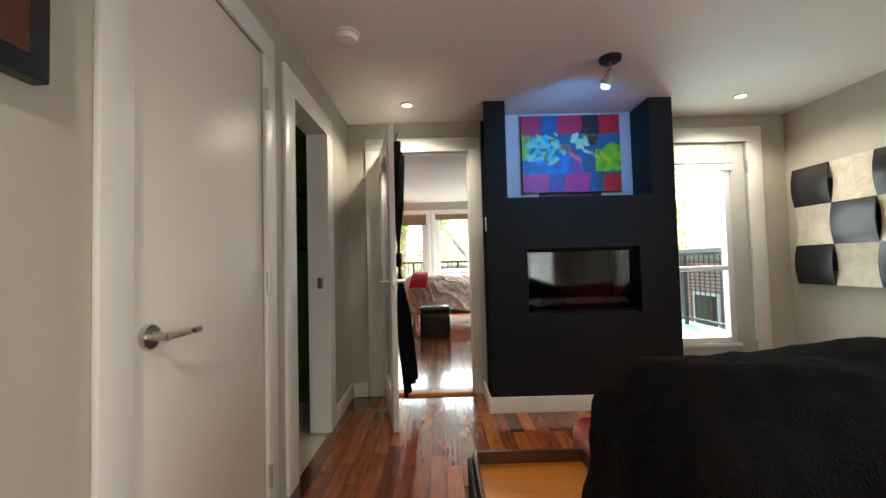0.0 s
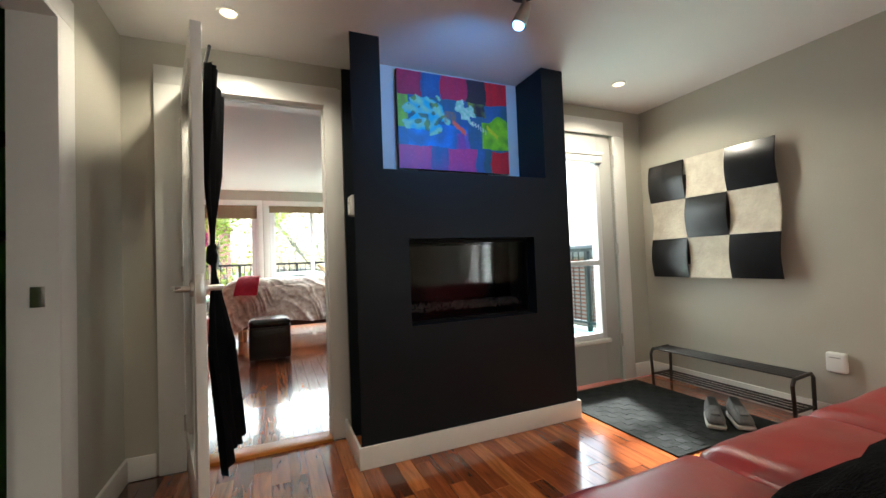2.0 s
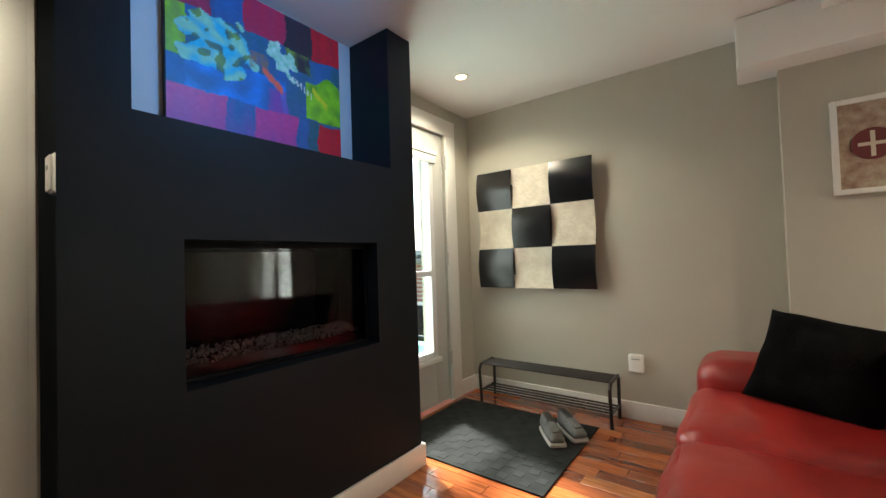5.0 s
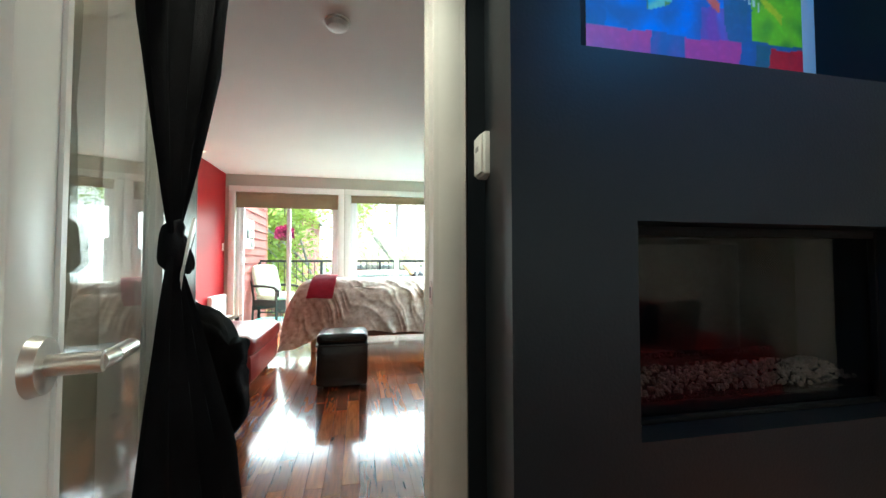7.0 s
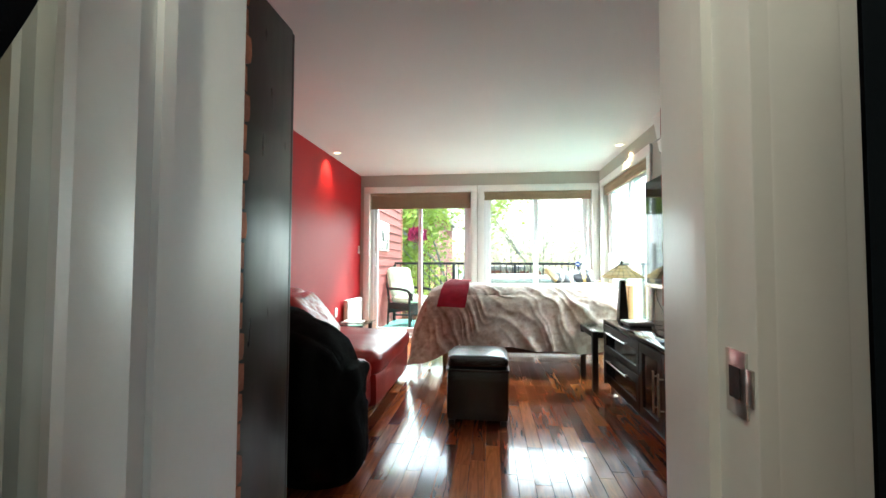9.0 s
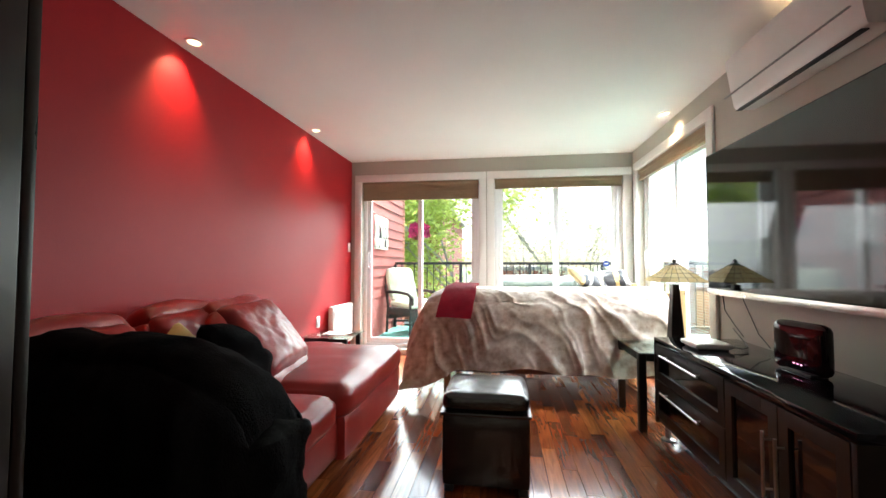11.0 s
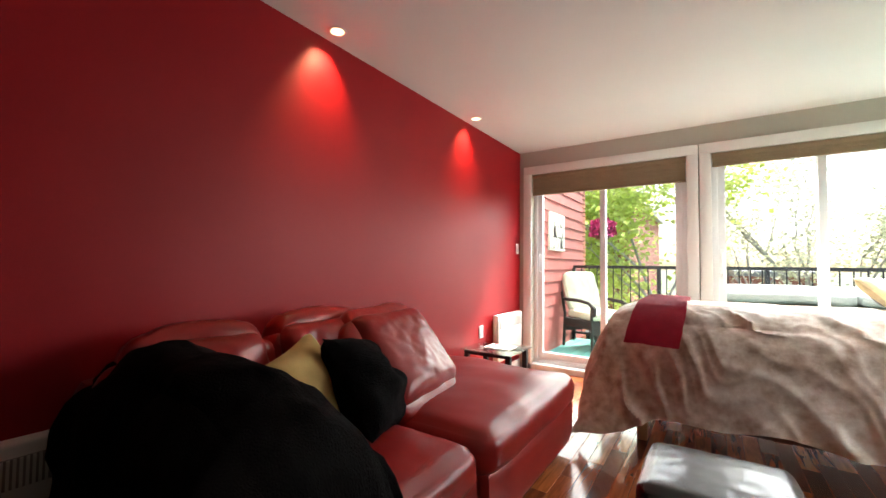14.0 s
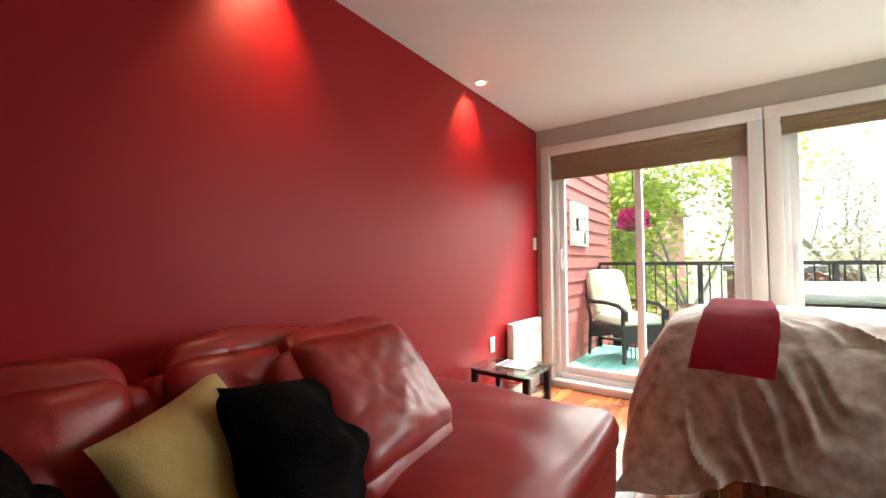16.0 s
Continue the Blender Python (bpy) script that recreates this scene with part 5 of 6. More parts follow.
def sideboard():
    s = thing("sideboard", (2.61, 6.6, 0), "long glossy black-brown sideboard under the television", "sideboard")
    y0, y1, x0, x1 = 5.86, 7.36, 2.365, 2.86
    part("carcass", B(x0 + 0.02, x1, y0 + 0.02, y1 - 0.02, 0.10, 0.60, 0.002), M_ESPRESSO, s)
    part("top", B(x0, x1, y0 + 0.0, y1, 0.603, 0.634, 0.003), M_GLOSSBLK, s, "glossy black top")
    for a, b in ((y0, y0 + 0.02), (y1 - 0.02, y1)):
        part("side_panel", B(x0, x1, a, b, 0.09, 0.601, 0.002), M_ESPRESSO, s)
    for z0, z1 in ((0.375, 0.597), (0.14, 0.37)):
        d = part("drawer", box(box(box(B(x0, x0 + 0.018, y1 - 0.82, y1 - 0.026, z0, z0 + 0.05), x0, x0 + 0.018, y1 - 0.82, y1 - 0.026, z1 - 0.06, z1), x0, x0 + 0.018, y1 - 0.82, y1 - 0.77, z0 + 0.05, z1 - 0.06), x0, x0 + 0.018, y1 - 0.076, y1 - 0.026, z0 + 0.05, z1 - 0.06), M_ESPRESSO, s)
        part("glass_inset", B(x0 + 0.010, x0 + 0.016, y1 - 0.77, y1 - 0.076, z0 + 0.05, z1 - 0.06), M_GLOSSBLK, d, "dark glass inset")
        zz = z1 - 0.05
        hb = cyl(bm_new(), (x0 - 0.03, 6.72, zz), (x0 - 0.03, 7.19, zz), 0.006, n=10)
        for yy in (6.76, 7.15):
            cyl(hb, (x0 - 0.03, yy, zz), (x0, yy, zz), 0.0045, n=8)
        part("handle", hb, M_STEEL, d, "long brushed steel bar handle")
    for k, (a, b) in enumerate(((y0 + 0.024, 6.185), (6.19, 6.53))):
        d = part("door", box(box(box(B(x0, x0 + 0.018, a, b, 0.14, 0.19), x0, x0 + 0.018, a, b, 0.54, 0.597), x0, x0 + 0.018, a, a + 0.05, 0.19, 0.54), x0, x0 + 0.018, b - 0.05, b, 0.19, 0.54), M_ESPRESSO, s)
        part("glass_inset", B(x0 + 0.010, x0 + 0.016, a + 0.05, b - 0.05, 0.19, 0.54), M_GLOSSBLK, d, "dark glass inset")
        yy = 6.155 if k == 0 else 6.225
        hb = cyl(bm_new(), (x0 - 0.03, yy, 0.25), (x0 - 0.03, yy, 0.49), 0.006, n=10)
        for zz in (0.28, 0.46):
            cyl(hb, (x0 - 0.03, yy, zz), (x0, yy, zz), 0.0045, n=8)
        part("handle", hb, M_STEEL, d, "brushed steel bar handle")
    for y in (5.95, 7.30):
        for x in (2.42, 2.80):
            part("foot", lathe(bm_new(), x, y, [(0.04, 0.0), (0.04, 0.006), (0.016, 0.014), (0.016, 0.098)], 20), M_STEEL, s, "chrome foot")


sideboard()
tv = thing("television", (2.84, 6.77, 0.9), "large wall-mounted flat television, switched off", "television")
part("casing", B(2.825, 2.858, 5.93, 7.62, 0.905, 1.875, 0.004), M_BLACK, tv)
part("screen", B(2.8215, 2.8245, 5.945, 7.605, 0.945, 1.865), M_GLOSSBLK, tv, "dark reflective screen")
part("lower_bezel", B(2.817, 2.826, 5.93, 7.62, 0.903, 0.940, 0.002), M_STEEL, tv, "silver lower bezel")
part("mount", B(2.858, 2.879, 6.5, 7.0, 1.2, 1.6), M_BLACK, tv)
ac = thing("air_conditioner", (2.79, 6.68, 1.98), "white wall-mounted split air conditioner", "air conditioner")


def ac_body(p, u):
    return p + Vector((0.05 * (1 - u.z) / 2 if u.x < 0 else 0, 0, 0))


part("body", soft(bm_new(), (2.785, 6.68, 2.165), (0.186, 0.88, 0.31), 0.03, 8, 0.004, 0, 1, ac_body), M_WHITEPLASTIC, ac)
# The body is closed below; a black strip paints the outlet slot's shade.
part("outlet_shade", B(2.745, 2.775, 6.27, 7.09, 2.006, 2.0125, 0.002), M_RAIL, ac, "black strip for the shaded air outlet slot")
part("seam", B(2.689, 2.700, 6.25, 7.11, 2.088, 2.092), M_GREYPLASTIC, ac)
rt = thing("set_top_box", (2.52, 7.08, 0.635), "flat white box on the sideboard", "router")
part("body", soft(bm_new(), (2.54, 7.06, 0.654), (0.20, 0.20, 0.032), 0.014, 8), M_WHITEPLASTIC, rt)
part("foot_pad", B(2.46, 2.62, 6.98, 7.14, 0.634, 0.639), M_GREYPLASTIC, rt)
part("cable", tube(bm_new(), [(2.63, 7.03, 0.65), (2.70, 7.0, 0.64), (2.76, 7.06, 0.638), (2.82, 7.2, 0.64), (2.85, 7.38, 0.70)], 0.0025, 6), M_BLACK, rt, "thin black cable")
md = thing("modem", (2.69, 6.54, 0.635), "upright black modem on the sideboard", "modem")
part("body", soft(bm_new(), (2.69, 6.545, 0.745), (0.055, 0.245, 0.215), 0.024, 8, 0.004, 0, 1, None, pose(0, 0, 0, 0, 0, 12)), M_GLOSSBLK, md)
part("stand", B(2.655, 2.725, 6.45, 6.64, 0.634, 0.645, 0.003), M_BLACK, md)
for k in range(4):
    part("indicator", B(2.657, 2.6585, 6.50 + k * 0.022, 6.508 + k * 0.022, 0.672, 0.676), glow("indicator_light", (0.8, 0.3, 0.5), 1.5), md)


def convector(name, x, y0, y1, z0, z1, label):
    h = thing(name, (x, (y0 + y1) / 2, z0), label, "heater", "white wall convectors")
    part("body", B(x + 0.012, x + 0.075, y0, y1, z0, z1, 0.016, 3), M_WHITEPLASTIC, h)
    part("bracket", B(x, x + 0.012, y0 + 0.1, y1 - 0.1, z0 + 0.1, z1 - 0.1), M_GREYPLASTIC, h)
    n = int((y1 - y0 - 0.08) / 0.014)
    part("grille_recess", B(x + 0.0745, x + 0.0765, y0 + 0.035, y1 - 0.035, z1 - 0.135, z1 - 0.045), M_GREYPLASTIC, h, "grey grille")
    for i in range(n):
        part("slat", B(x + 0.076, x + 0.081, y0 + 0.04 + i * 0.014, y0 + 0.047 + i * 0.014, z1 - 0.133, z1 - 0.047), M_WHITEPLASTIC, h)


convector("wall_heater", -0.499, 8.68, 9.26, 0.18, 0.64, "white convector heater low on the red wall")
convector("wall_heater", -0.499, 5.08, 5.585, 0.16, 0.59, "white convector heater with grille on the red wall")


def glass_table():
    t = thing("glass_side_table", (-0.24, 8.3, 0), "low black table with two glass shelves", "side table")
    for x in (-0.44, -0.06):
        for y in (8.12, 8.46):
            part("leg", B(x - 0.02, x + 0.02, y - 0.02, y + 0.02, 0, 0.40, 0.003), M_BLACK, t)
    part("glass_top", B(-0.48, -0.01, 8.07, 8.51, 0.414, 0.424, 0.002), M_TABLEGLASS, t, "green-edged glass top")
    for yy in (8.10, 8.44):
        part("frame_rail", B(-0.46, -0.04, yy, yy + 0.04, 0.38, 0.412, 0.002), M_BLACK, t)
    part("shelf", B(-0.46, -0.04, 8.14, 8.44, 0.24, 0.25, 0.002), M_TABLEGLASS, t)


glass_table()
bk = thing("notebook", (-0.22, 8.3, 0.424), "thin clear-covered booklet on the glass table", "book")
part("cover", B(-0.33, -0.10, 8.2, 8.38, 0.425, 0.434, 0.001), M_WHITEPLASTIC, bk)
part("band", B(-0.30, -0.27, 8.2, 8.38, 0.4345, 0.436), M_THROW, bk)
sw = thing("light_switch", (-0.5, 9.29, 1.31), "white rocker light switch", "light switch")
part("plate", B(-0.4995, -0.493, 9.26, 9.33, 1.255, 1.37, 0.002), M_WHITEPLASTIC, sw)
part("rocker", B(-0.493, -0.489, 9.28, 9.31, 1.28, 1.345, 0.001), M_WHITEPLASTIC, sw)
ol = thing("wall_outlet", (-0.5, 8.46, 0.5), "white electrical outlet plate", "outlet")
part("plate", B(-0.4995, -0.493, 8.43, 8.50, 0.45, 0.565, 0.002), M_WHITEPLASTIC, ol)
part("socket", B(-0.493, -0.49, 8.447, 8.483, 0.47, 0.545, 0.001), M_WHITEPLASTIC, ol)
st = thing("window_sticker", (2.60, 9.46, 1.10), "small round blue sticker on the window glass", "sticker")
part("disc", cyl(bm_new(), (2.60, 9.4615, 1.115), (2.60, 9.4635, 1.115), 0.034, n=24), mat("blue_vinyl_sticker", (0.04, 0.07, 0.30), 0.4), st)
part("mark", B(2.578, 2.622, 9.4600, 9.4614, 1.108, 1.122), M_WHITEPLASTIC, st, "pale bar across the sticker")
lk = thing("window_lock", (2.70, 9.44, 1.05), "white keypad-like latch on the window frame", "latch")
part("body", B(2.685, 2.725, 9.425, 9.447, 1.03, 1.22, 0.005), M_WHITEPLASTIC, lk)
part("lever", B(2.697, 2.713, 9.412, 9.426, 1.09, 1.16, 0.003), M_WHITEPLASTIC, lk)
cb = thing("power_cable", (2.85, 7.3, 0.65), "thin dark cables hanging behind the sideboard", "cable")
part("cord", tube(bm_new(), [(2.868, 7.30, 0.66), (2.870, 7.40, 0.72), (2.868, 7.50, 0.80), (2.866, 7.52, 0.905)], 0.003, 6), M_BLACK, cb)
part("cord", tube(bm_new(), [(2.868, 7.05, 0.64), (2.868, 7.15, 0.70), (2.868, 7.30, 0.90)], 0.003, 6), M_BLACK, cb)

# ---- bathroom things ----
to = thing("toilet", (-0.2, 3.85, 0), "white ceramic toilet in the dark bathroom", "toilet")
part("bowl", soft(bm_new(), (-0.1, 3.62, 0.2), (0.36, 0.52, 0.40), 0.12, 10, 0.01, 0, 1, lambda p, u: Vector((p.x * (0.75 + 0.25 * (u.z + 1) / 2), p.y, p.z))), M_CERAMIC, to)
part("tank", B(-0.32, 0.12, 3.90, 4.10, 0.36, 0.74, 0.02, 3), M_CERAMIC, to)
part("lid", soft(bm_new(), (-0.1, 3.62, 0.415), (0.37, 0.46, 0.03), 0.014, 8), M_CERAMIC, to)
bs = thing("bathroom_shelf", (-0.1, 4.05, 1.2), "dark wooden shelf above the toilet", "shelf")
for z in (1.2, 1.62):
    part("board", B(-0.5, 0.4, 3.96, 4.12, z, z + 0.03, 0.002), M_BLACK, bs)

# ---- outside: balcony ----
GZ = -3.2
setting("ground", B(-500, 500, -400, 600, GZ - 0.5, GZ), M_GROUND, "lawn and yards below the balcony", smooth=False)
setting("balcony_slab", B(-0.55, 5.6, 9.62, 11.62, -0.25, -0.06), M_SIDING, "underside of the balcony", smooth=False)
setting("side_deck_slab", B(3.13, 5.6, 4.46, 9.62, -0.25, -0.06), M_SIDING, "underside of the side deck", smooth=False)
setting("house_side_wall", B(-0.75, -0.55, 9.62, 12.1, -3.2, 2.75), M_MORTAR, "house wall behind the siding", smooth=False)


def railing(name, pts, top=1.12):
    r = thing(name, (*pts[0], 0), "black metal balcony railing with thin balusters", "railing")
    for (ax, ay), (bx, by) in zip(pts, pts[1:]):
        d = math.hypot(bx - ax, by - ay)
        ux, uy = (bx - ax) / d, (by - ay) / d
        for z, h in ((top, 0.022), (0.10, 0.015)):
            bm = bm_new()
            m = Matrix.Translation(((ax + bx) / 2, (ay + by) / 2, z)) @ Matrix.Rotation(math.atan2(uy, ux), 4, "Z") @ Matrix.Diagonal((d, 0.05, h * 2, 1))
            bmesh.ops.create_cube(bm, size=1.0, matrix=m)
            part("top_rail" if z == top else "bottom_rail", bm, M_RAIL, r)
        n = int(d / 1.35) + 1
        for i in range(n + 1):
            x, y = ax + ux * d * i / n, ay + uy * d * i / n
            part("post", B(x - 0.025, x + 0.025, y - 0.025, y + 0.025, -0.05, top - 0.022, 0.003), M_RAIL, r)
        k = int(d / 0.115)
        for i in range(1, k):
            x, y = ax + ux * d * i / k, ay + uy * d * i / k
            part("baluster", cyl(bm_new(), (x, y, 0.10), (x, y, top), 0.008, n=6), M_RAIL, r)


railing("railing", [(-0.50, 11.5), (5.4, 11.5)])
railing("railing", [(5.4, 11.45), (5.4, 4.7)])


def wicker_chair():
    c = thing("wicker_chair", pose(-0.07, 10.98, -0.006, 0, 0, 54), "dark wicker armchair with sage and cream cushions", "chair")
    for x in (-0.29, 0.29):
        part("leg", tube(bm_new(), [(x, -0.29, 0), (x, -0.28, 0.62)], 0.020, 8), M_WICKER, c, local=True)
        part("leg", tube(bm_new(), [(x, 0.30, 0), (x, 0.27, 0.45), (x, 0.40, 1.0)], 0.020, 8), M_WICKER, c, local=True)
        part("armrest", tube(bm_new(), [(x, 0.30, 0.66), (x, 0.0, 0.665), (x, -0.22, 0.645), (x, -0.34, 0.58), (x, -0.33, 0.48)], 0.024, 10), M_WICKER, c, local=True)
        part("side_weave", B(x - 0.012, x + 0.012, -0.27, 0.27, 0.30, 0.40, 0.004), M_WICKER, c, local=True)
    part("apron", box(B(-0.29, 0.29, -0.30, -0.27, 0.22, 0.40, 0.006), -0.29, 0.29, 0.24, 0.27, 0.22, 0.40, 0.006), M_WICKER, c, local=True)
    for k in range(9):
        x = -0.25 + k * 0.0625
        part("lattice_bar", tube(bm_new(), [(x, -0.285, 0.05), (x, -0.285, 0.22)], 0.006, 6), M_WICKER, c, local=True)
    part("seat", B(-0.29, 0.29, -0.30, 0.28, 0.38, 0.41, 0.006), M_WICKER, c, local=True)
    part("backrest", tube(bm_new(), [(-0.29, 0.40, 1.0), (0.29, 0.40, 1.0)], 0.022, 8), M_WICKER, c, local=True)
    part("seat_cushion", soft(bm_new(), (0, -0.02, 0.47), (0.54, 0.56, 0.12), 0.05, 10, 0.015, 0.006, 6), M_GREENCUSH, c, "sage patterned seat cushion", local=True)
    part("back_cushion", soft(bm_new(), (0, 0.27, 0.76), (0.52, 0.13, 0.56), 0.055, 10, 0.02, 0.008, 6, None, pose(0, 0, 0, -17)), M_GREENCUSH, c, "pale patterned back cushion", local=True)


wicker_chair()
hb = thing("hanging_basket", (0.06, 10.9, 1.55), "hanging basket full of magenta flowers", "flower basket")
part("pot", lathe(bm_new(), 0.06, 10.9, [(0.08, 1.50), (0.13, 1.64), (0.135, 1.65)]), M_BROWNWOOD, hb)
bm = bm_new()
for _ in range(700):
    a, r, h = random.random() * 6.28, random.random() ** 0.5 * 0.17, random.uniform(1.60, 1.80)
    p = Vector((0.06 + r * math.cos(a), 10.9 + r * math.sin(a), h - r * 0.35))
    q = Euler((random.random() * 6, random.random() * 6, random.random() * 6)).to_matrix()
    s = random.uniform(0.012, 0.026)
    bm.faces.new([bm.verts.new(p + q @ Vector(v)) for v in ((-s, -s * 0.6, 0), (s, -s * 0.6, 0), (s * 0.7, s, 0), (-s * 0.7, s, 0.004))])
tagged(part("blossoms", bm, M_FLOWER, hb, "mass of magenta petunias", smooth=False), kind="stuff")
part("wire", tube(bm_new(), [(0.06 - 0.13, 10.9, 1.65), (0.06, 10.9, 2.0), (0.06 + 0.13, 10.9, 1.65)], 0.003, 6), M_RAIL, hb)
part("bracket", tube(bm_new(), [(-0.53, 10.9, 2.28), (0.06, 10.9, 2.28), (0.06, 10.9, 1.98)], 0.008, 6), M_RAIL, hb)
ra = thing("relief_panel", (-0.53, 10.72, 1.36), "white relief panel with black gaps on the siding", "wall art")
part("panel", B(-0.528, -0.505, 10.40, 10.98, 1.37, 1.83, 0.006), M_BLACK, ra, "black backing")
for i in range(6):
    for j in range(3):
        if (i, j) in ((1, 1), (4, 0)):
            continue
        y, z = 10.45 + i * 0.098, 1.44 + j * 0.155
        part("relief_leaf", soft(bm_new(), (-0.498, y, z), (0.02, 0.075, 0.15), 0.009, 5, 0.002, 0.016, 9, None, pose(0, 0, 0, random.uniform(-25, 25))), M_PLASTER, ra)
for a in ((10.37, 10.40, 1.34, 1.86), (10.98, 11.01, 1.34, 1.86), (10.40, 10.98, 1.83, 1.86), (10.40, 10.98, 1.34, 1.37)):
    part("frame", B(-0.528, -0.492, *a, 0.003), M_PLASTER, ra)
ht = thing("hot_tub", (2.4, 10.7, -0.05), "covered hot tub with grey vinyl cover", "hot tub")
part("cabinet", B(1.35, 3.3, 9.95, 11.35, -0.05, 0.80, 0.03, 3), M_BROWNWOOD, ht)
for x0, x1 in ((1.31, 2.32), (2.33, 3.34)):
    part("cover", soft(bm_new(), ((x0 + x1) / 2, 10.65, 0.86), (x1 - x0, 1.5, 0.12), 0.045, 10, 0.02, 0.01), M_HOTTUB, ht, "grey vinyl cover half")

# ---- trees and houses beyond ----


def tree(x, y, h, crown, leaves, leaf_mat, label, leaf=0.09, low=0.35, spread=1.0):
    t = thing("tree", (x, y, GZ), label, "tree")
    rng = random.Random(int(x * 31 + y * 7))
    trunk, tips = bm_new(), []

    def limb(a, d, length, r, level):
        p, pts = Vector(a), [Vector(a)]
        for _ in range(4):
            d = (d + Vector((rng.uniform(-1, 1), rng.uniform(-1, 1), rng.uniform(-0.3, 0.6))) * 0.22).normalized()
            p = p + d * length / 4
            pts.append(p)
        for k in range(4):
            cyl(trunk, pts[k], pts[k + 1], r * (1 - k * 0.17), r * (1 - (k + 1) * 0.17), 7)
        if level < 3:
            for k in range(3 if level else 6):
                q = pts[rng.choice((2, 3, 4))]
                limb(q, (d + Vector((rng.uniform(-1, 1), rng.uniform(-1, 1), rng.uniform(-0.2, 0.8))) * 0.9 * spread).normalized(), length * rng.uniform(0.45, 0.7), r * 0.45, level + 1)
        if level >= 1:
            tips.extend(pts[1:])
    limb((x, y, GZ), Vector((0, 0, 1)), h * 0.55, h * 0.011, 0)
    part("trunk", trunk, M_BARK, t)
    bm = bm_new()
    for _ in range(leaves):
        c = rng.choice(tips)
        p = c + Vector((rng.gauss(0, 1), rng.gauss(0, 1), rng.gauss(0, 1))) * crown
        q = Euler((rng.uniform(-0.9, 0.9), rng.uniform(-0.9, 0.9), rng.random() * 6)).to_matrix()
        s = leaf * rng.uniform(0.6, 1.3)
        bm.faces.new([bm.verts.new(p + q @ Vector(v)) for v in ((0, -s, 0), (s * 0.7, 0, s * 0.15), (0, s, 0), (-s * 0.7, 0, s * 0.15))])
    part("crown", bm, leaf_mat, t, smooth=False)


tree(1.0, 16.5, 8.0, 0.40, 9500, M_LEAF, "tree in fresh yellow-green spring leaf", 0.085)
tree(4.35, 17.2, 9.0, 0.26, 9000, M_LEAF_PALE, "pale grey-green feathery tree beyond the railing", 0.05)
tree(9.2, 15.5, 8.0, 0.40, 2600, M_LEAF, "green leafy tree beside the house", 0.09)
tree(3.0, 24, 8.0, 0.30, 3500, M_LEAF_PALE, "sparse pale tree with grey branches", 0.06)


def house(name, x0, x1, y0, y1, h, label, windows, material):
    b = thing(name, ((x0 + x1) / 2, (y0 + y1) / 2, GZ), label, "house")
    part("wall", B(x0, x1, y0, y1, GZ, h), material, b)
    part("roof", B(x0 - 0.2, x1 + 0.2, y0 - 0.2, y1 + 0.2, h, h + 0.35, 0.05), M_GREYPLASTIC, b)
    for side, u, z, w, hh in windows:
        if side == "y":
            f = B(u - w / 2 - 0.08, u + w / 2 + 0.08, y0 - 0.06, y0 - 0.01, z - 0.08, z + hh + 0.08)
            g = B(u - w / 2, u + w / 2, y0 - 0.08, y0 - 0.062, z, z + hh)
        else:
            f = B(x0 - 0.06, x0 - 0.01, u - w / 2 - 0.08, u + w / 2 + 0.08, z - 0.08, z + hh + 0.08)
            g = B(x0 - 0.08, x0 - 0.062, u - w / 2, u + w / 2, z, z + hh)
        wd = part("window", f, M_TRIM, b)
        part("pane", g, M_GLOSSBLK, wd)


def brick_far():
    m = bpy.data.materials.new("distant_brickwork")
    m.use_nodes = True
    N, L = m.node_tree.nodes, m.node_tree.links
    b = N["Principled BSDF"]
    geo, mp, br = N.new("ShaderNodeNewGeometry"), N.new("ShaderNodeMapping"), N.new("ShaderNodeTexBrick")
    mp.inputs["Rotation"].default_value = (radians(90), 0, 0)
    L.new(geo.outputs["Position"], mp.inputs["Vector"])
    L.new(mp.outputs[0], br.inputs["Vector"])
    br.inputs["Scale"].default_value = 4.5
    br.inputs["Color1"].default_value, br.inputs["Color2"].default_value, br.inputs["Mortar"].default_value = (0.33, 0.11, 0.07, 1), (0.26, 0.085, 0.05, 1), (0.40, 0.34, 0.30, 1)
    br.inputs["Mortar Size"].default_value = 0.015
    L.new(br.outputs["Color"], b.inputs["Base Color"])
    b.inputs["Roughness"].default_value = 0.9
    return m


M_FARBRICK = brick_far()
house("brick_house", -6.0, -0.9, 19, 28, 3.3, "red brick house behind the balcony", [("y", -2.2, 0.4, 0.9, 1.5), ("y", -4.2, 0.4, 0.9, 1.5), ("y", -2.2, -2.6, 0.9, 1.5)], M_FARBRICK)
house("brick_house", 0.6, 6.5, 36, 44, 0.6, "low red brick house beyond the trees", [("y", 2.0, -1.6, 1.0, 1.4), ("y", 4.5, -1.6, 1.0, 1.4)], M_FARBRICK)
house("brick_house", 9.5, 17, 3, 24, 1.0, "long red brick house across the side yard", [("x", 6.0, -1.6, 1.0, 1.5), ("x", 9.5, -1.6, 1.0, 1.5), ("x", 13.0, -1.6, 1.0, 1.5), ("x", 16.5, -1.6, 1.0, 1.5)], M_FARBRICK)

# ---- pieces: siding, deck boards, bricks, planks ----
sd = setting("siding", B(-0.549, -0.541, 9.63, 12.1, -0.05, 2.72), M_SIDING, "red painted lap siding", smooth=False)


def shared(name, bm, material):
    return mesh_of(name, bm, material)


def piece(name, me, m, parent):
    ob = new(name, me)
    ob.parent = parent
    ob.matrix_basis = m
    return ob


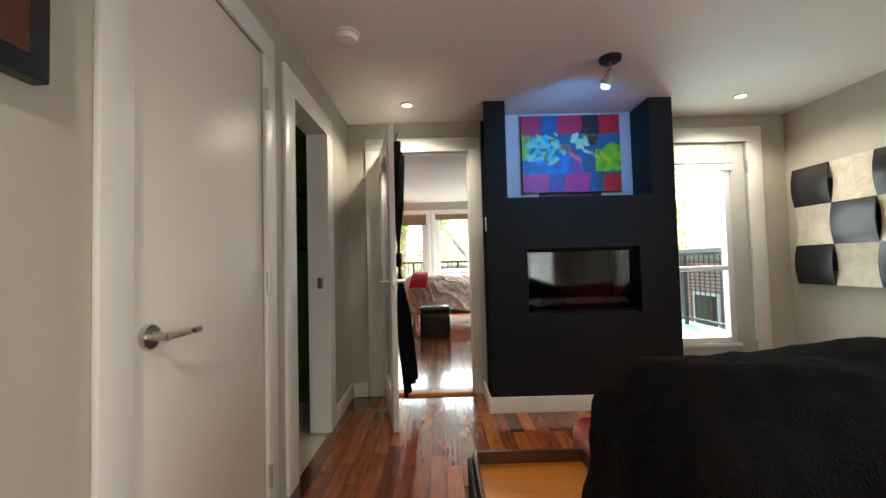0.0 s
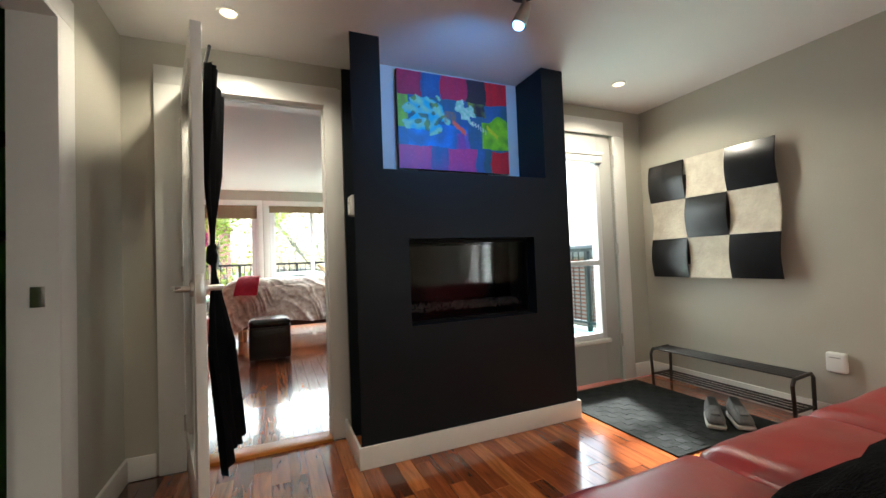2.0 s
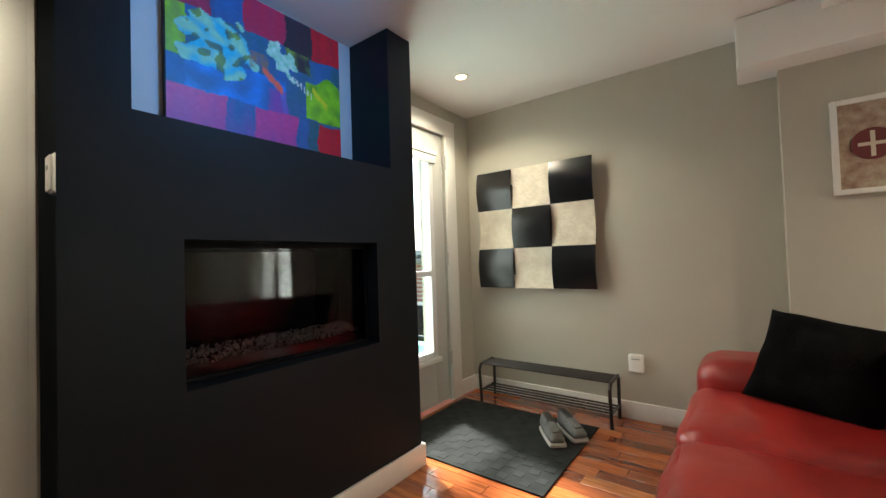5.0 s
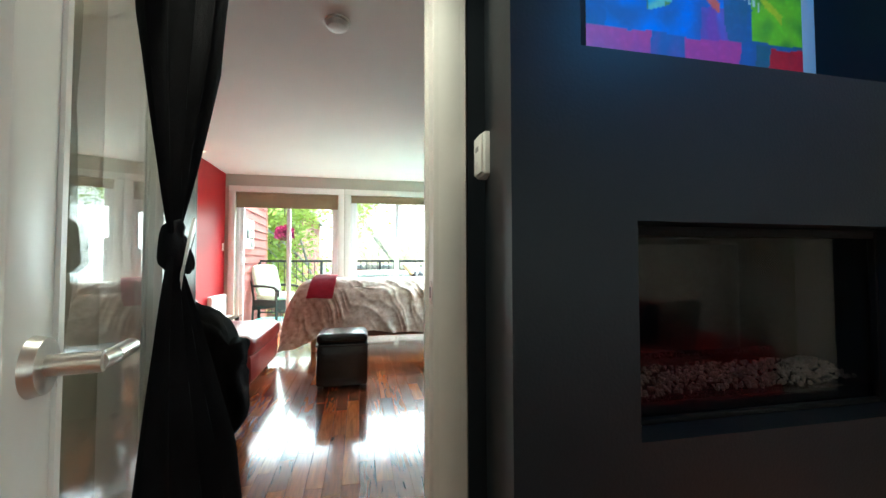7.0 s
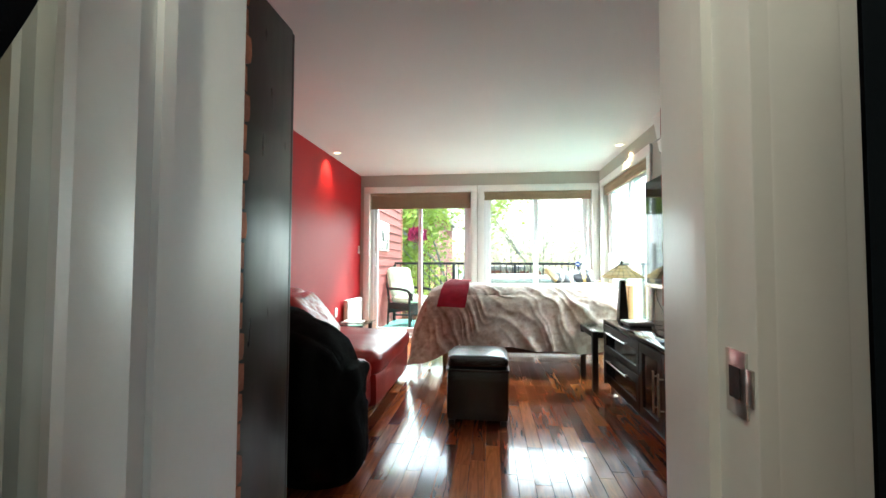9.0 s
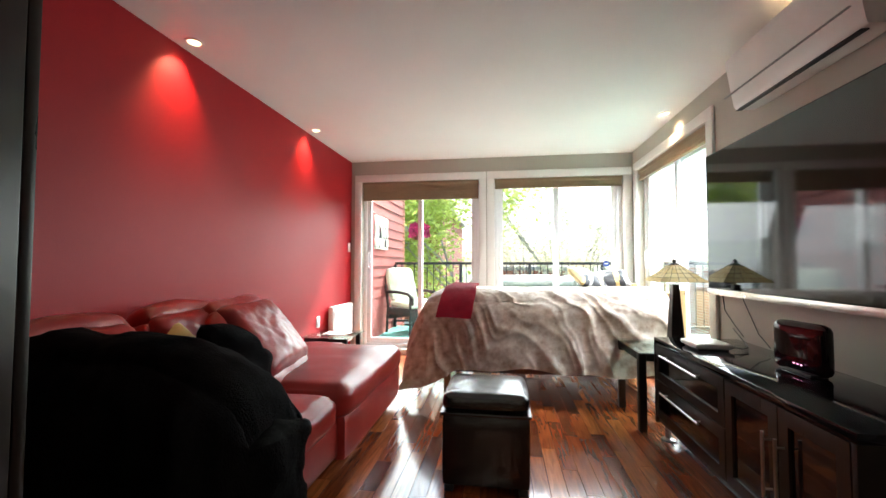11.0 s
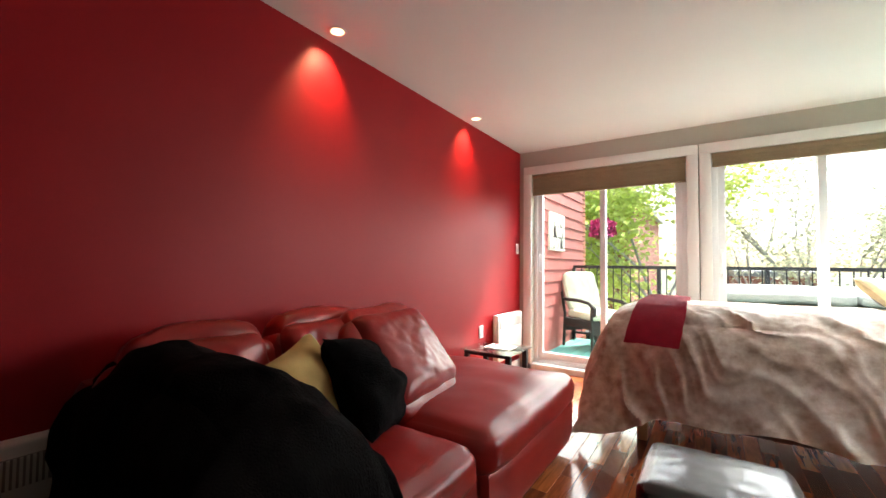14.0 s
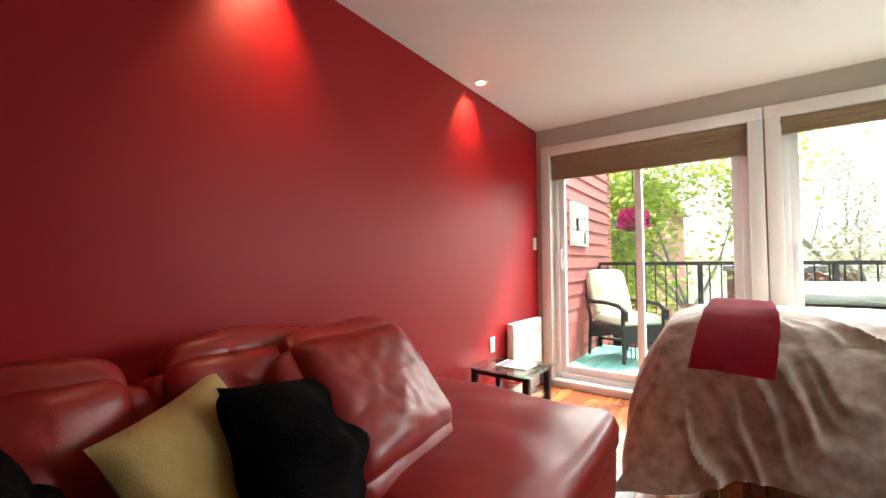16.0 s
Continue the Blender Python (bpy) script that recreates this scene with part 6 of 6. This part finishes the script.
bm = bm_new()
vs = [bm.verts.new(v) for v in ((0, 0, 0), (0.026, 0, 0.004), (0.006, 0, 0.165), (0, 0, 0.165), (0, 2.47, 0), (0.026, 2.47, 0.004), (0.006, 2.47, 0.165), (0, 2.47, 0.165))]
for f in ((0, 1, 2, 3), (4, 7, 6, 5), (1, 5, 6, 2), (0, 4, 5, 1), (2, 6, 7, 3), (0, 3, 7, 4)):
    bm.faces.new([vs[i] for i in f])
board = shared("siding_board", bm, M_SIDING)
for i in range(17):
    piece("siding_board", board, Matrix.Translation((-0.541, 9.63, -0.05 + i * 0.16)), sd)
dk = setting("deck", B(-0.55, 5.6, 9.62, 11.62, -0.06, -0.03), M_DECK, "teal painted wooden deck", smooth=False)
db = shared("deck_board", B(-0.07, 0.07, 0, 1.98, 0, 0.022, 0.003, 1), M_DECK)
for i in range(26):
    piece("deck_board", db, Matrix.Translation((-0.47 + i * 0.145, 9.63, -0.03)), dk)
dk = setting("side_deck", B(3.13, 5.6, 4.46, 9.62, -0.06, -0.012), M_DECK, "teal painted side deck", smooth=False)
# corner bricks of the neighbouring pier
pier = setting("brick_pier", B(-0.74, -0.56, 12.11, 12.34, GZ, 2.7), M_MORTAR, "narrow red brick pier at the balcony corner", smooth=False)
bk1 = shared("brick", B(-0.1, 0.1, -0.115, 0.115, -0.03, 0.03, 0.004, 1), M_BRICK)
for i in range(46):
    piece("brick", bk1, Matrix.Translation((-0.635, 12.222, -0.6 + i * 0.071)) @ pose(0, 0, 0, 0, 0, 180 * (i % 2)), pier)
wb = bpy.data.objects["wall_bedroom_brick"]
edge = shared("brick", soft(bm_new(), (0, 0, 0), (0.10, 0.050, 0.068), 0.005, 3, 0, 0.003, 30), M_BRICK)
for side, x in ((1, DL - 0.156), (-1, DR + 0.142)):
    for i in range(28):
        piece("brick", edge, Matrix.Translation((x + side * random.uniform(-0.001, 0.010), 4.630 + random.uniform(-0.002, 0.002), 0.035 + i * 0.073)) @ pose(0, 0, 0, 0, random.uniform(-2, 2), 180 * (i % 2) + random.uniform(-2, 2)), wb)


def floor_planks(floor_name, x0, x1, y0, y1, label, near, seed):
    """Random-length planks along y; those for which near(x, y) holds are pieces of their own, the rest one mesh."""
    rng = random.Random(seed)
    fl = setting(floor_name, B(x0, x1, y0, y1, -0.02, -0.0125), M_BROWNWOOD, label, smooth=False)
    w = 0.083
    lengths = (0.3, 0.42, 0.54, 0.66, 0.82)
    meshes = {l: shared("plank", B(-w / 2 + 0.0004, w / 2 - 0.0004, 0.0005, l - 0.0005, -0.012, 0, 0.0012, 1), M_FLOOR) for l in lengths}
    rest, count = bm_new(), 0
    n = int((x1 - x0) / w)
    wx = (x1 - x0) / n
    for i in range(n):
        x, y = x0 + (i + 0.5) * wx, y0 - rng.random() * 0.5
        while y < y1:
            l = rng.choice(lengths)
            a, b = max(y, y0), min(y + l, y1)
            dz = rng.uniform(-0.0004, 0.0004)
            if near(x, (a + b) / 2) and b - a > l - 1e-6 and count < 300:
                piece("plank", meshes[l], Matrix.Translation((x, a, dz)) @ Matrix.Diagonal((wx / w, 1, 1, 1)), fl)
                count += 1
            elif b - a > 0.01:
                xx = wx / 2 - 0.0004
                t = 0.0012
                v = [rest.verts.new(q) for q in ((x - xx, a + 0.0005, -0.012), (x + xx, a + 0.0005, -0.012), (x + xx, b - 0.0005, -0.012), (x - xx, b - 0.0005, -0.012), (x - xx, a + 0.0005, -t + dz), (x + xx, a + 0.0005, -t + dz), (x + xx, b - 0.0005, -t + dz), (x - xx, b - 0.0005, -t + dz), (x - xx + t, a + 0.0005 + t, dz), (x + xx - t, a + 0.0005 + t, dz), (x + xx - t, b - 0.0005 - t, dz), (x - xx + t, b - 0.0005 - t, dz))]
                for f in ((8, 9, 10, 11), (4, 5, 9, 8), (5, 6, 10, 9), (6, 7, 11, 10), (7, 4, 8, 11), (0, 1, 5, 4), (1, 2, 6, 5), (2, 3, 7, 6), (3, 0, 4, 7)):
                    rest.faces.new([v[k] for k in f])
            y += l
    tagged(part("planks", rest, M_FLOOR, fl, "further planks of the same floor"), kind="stuff")


floor_planks("floor_lounge", 0.65, 4.33, -1.3, 4.17, "glossy reddish hardwood strip floor", lambda x, y: y > 2.0, 3)
floor_planks("floor_bedroom", -0.5, 2.88, 4.30, 9.37, "glossy reddish hardwood strip floor", lambda x, y: 0.3 < x < 2.4, 5)
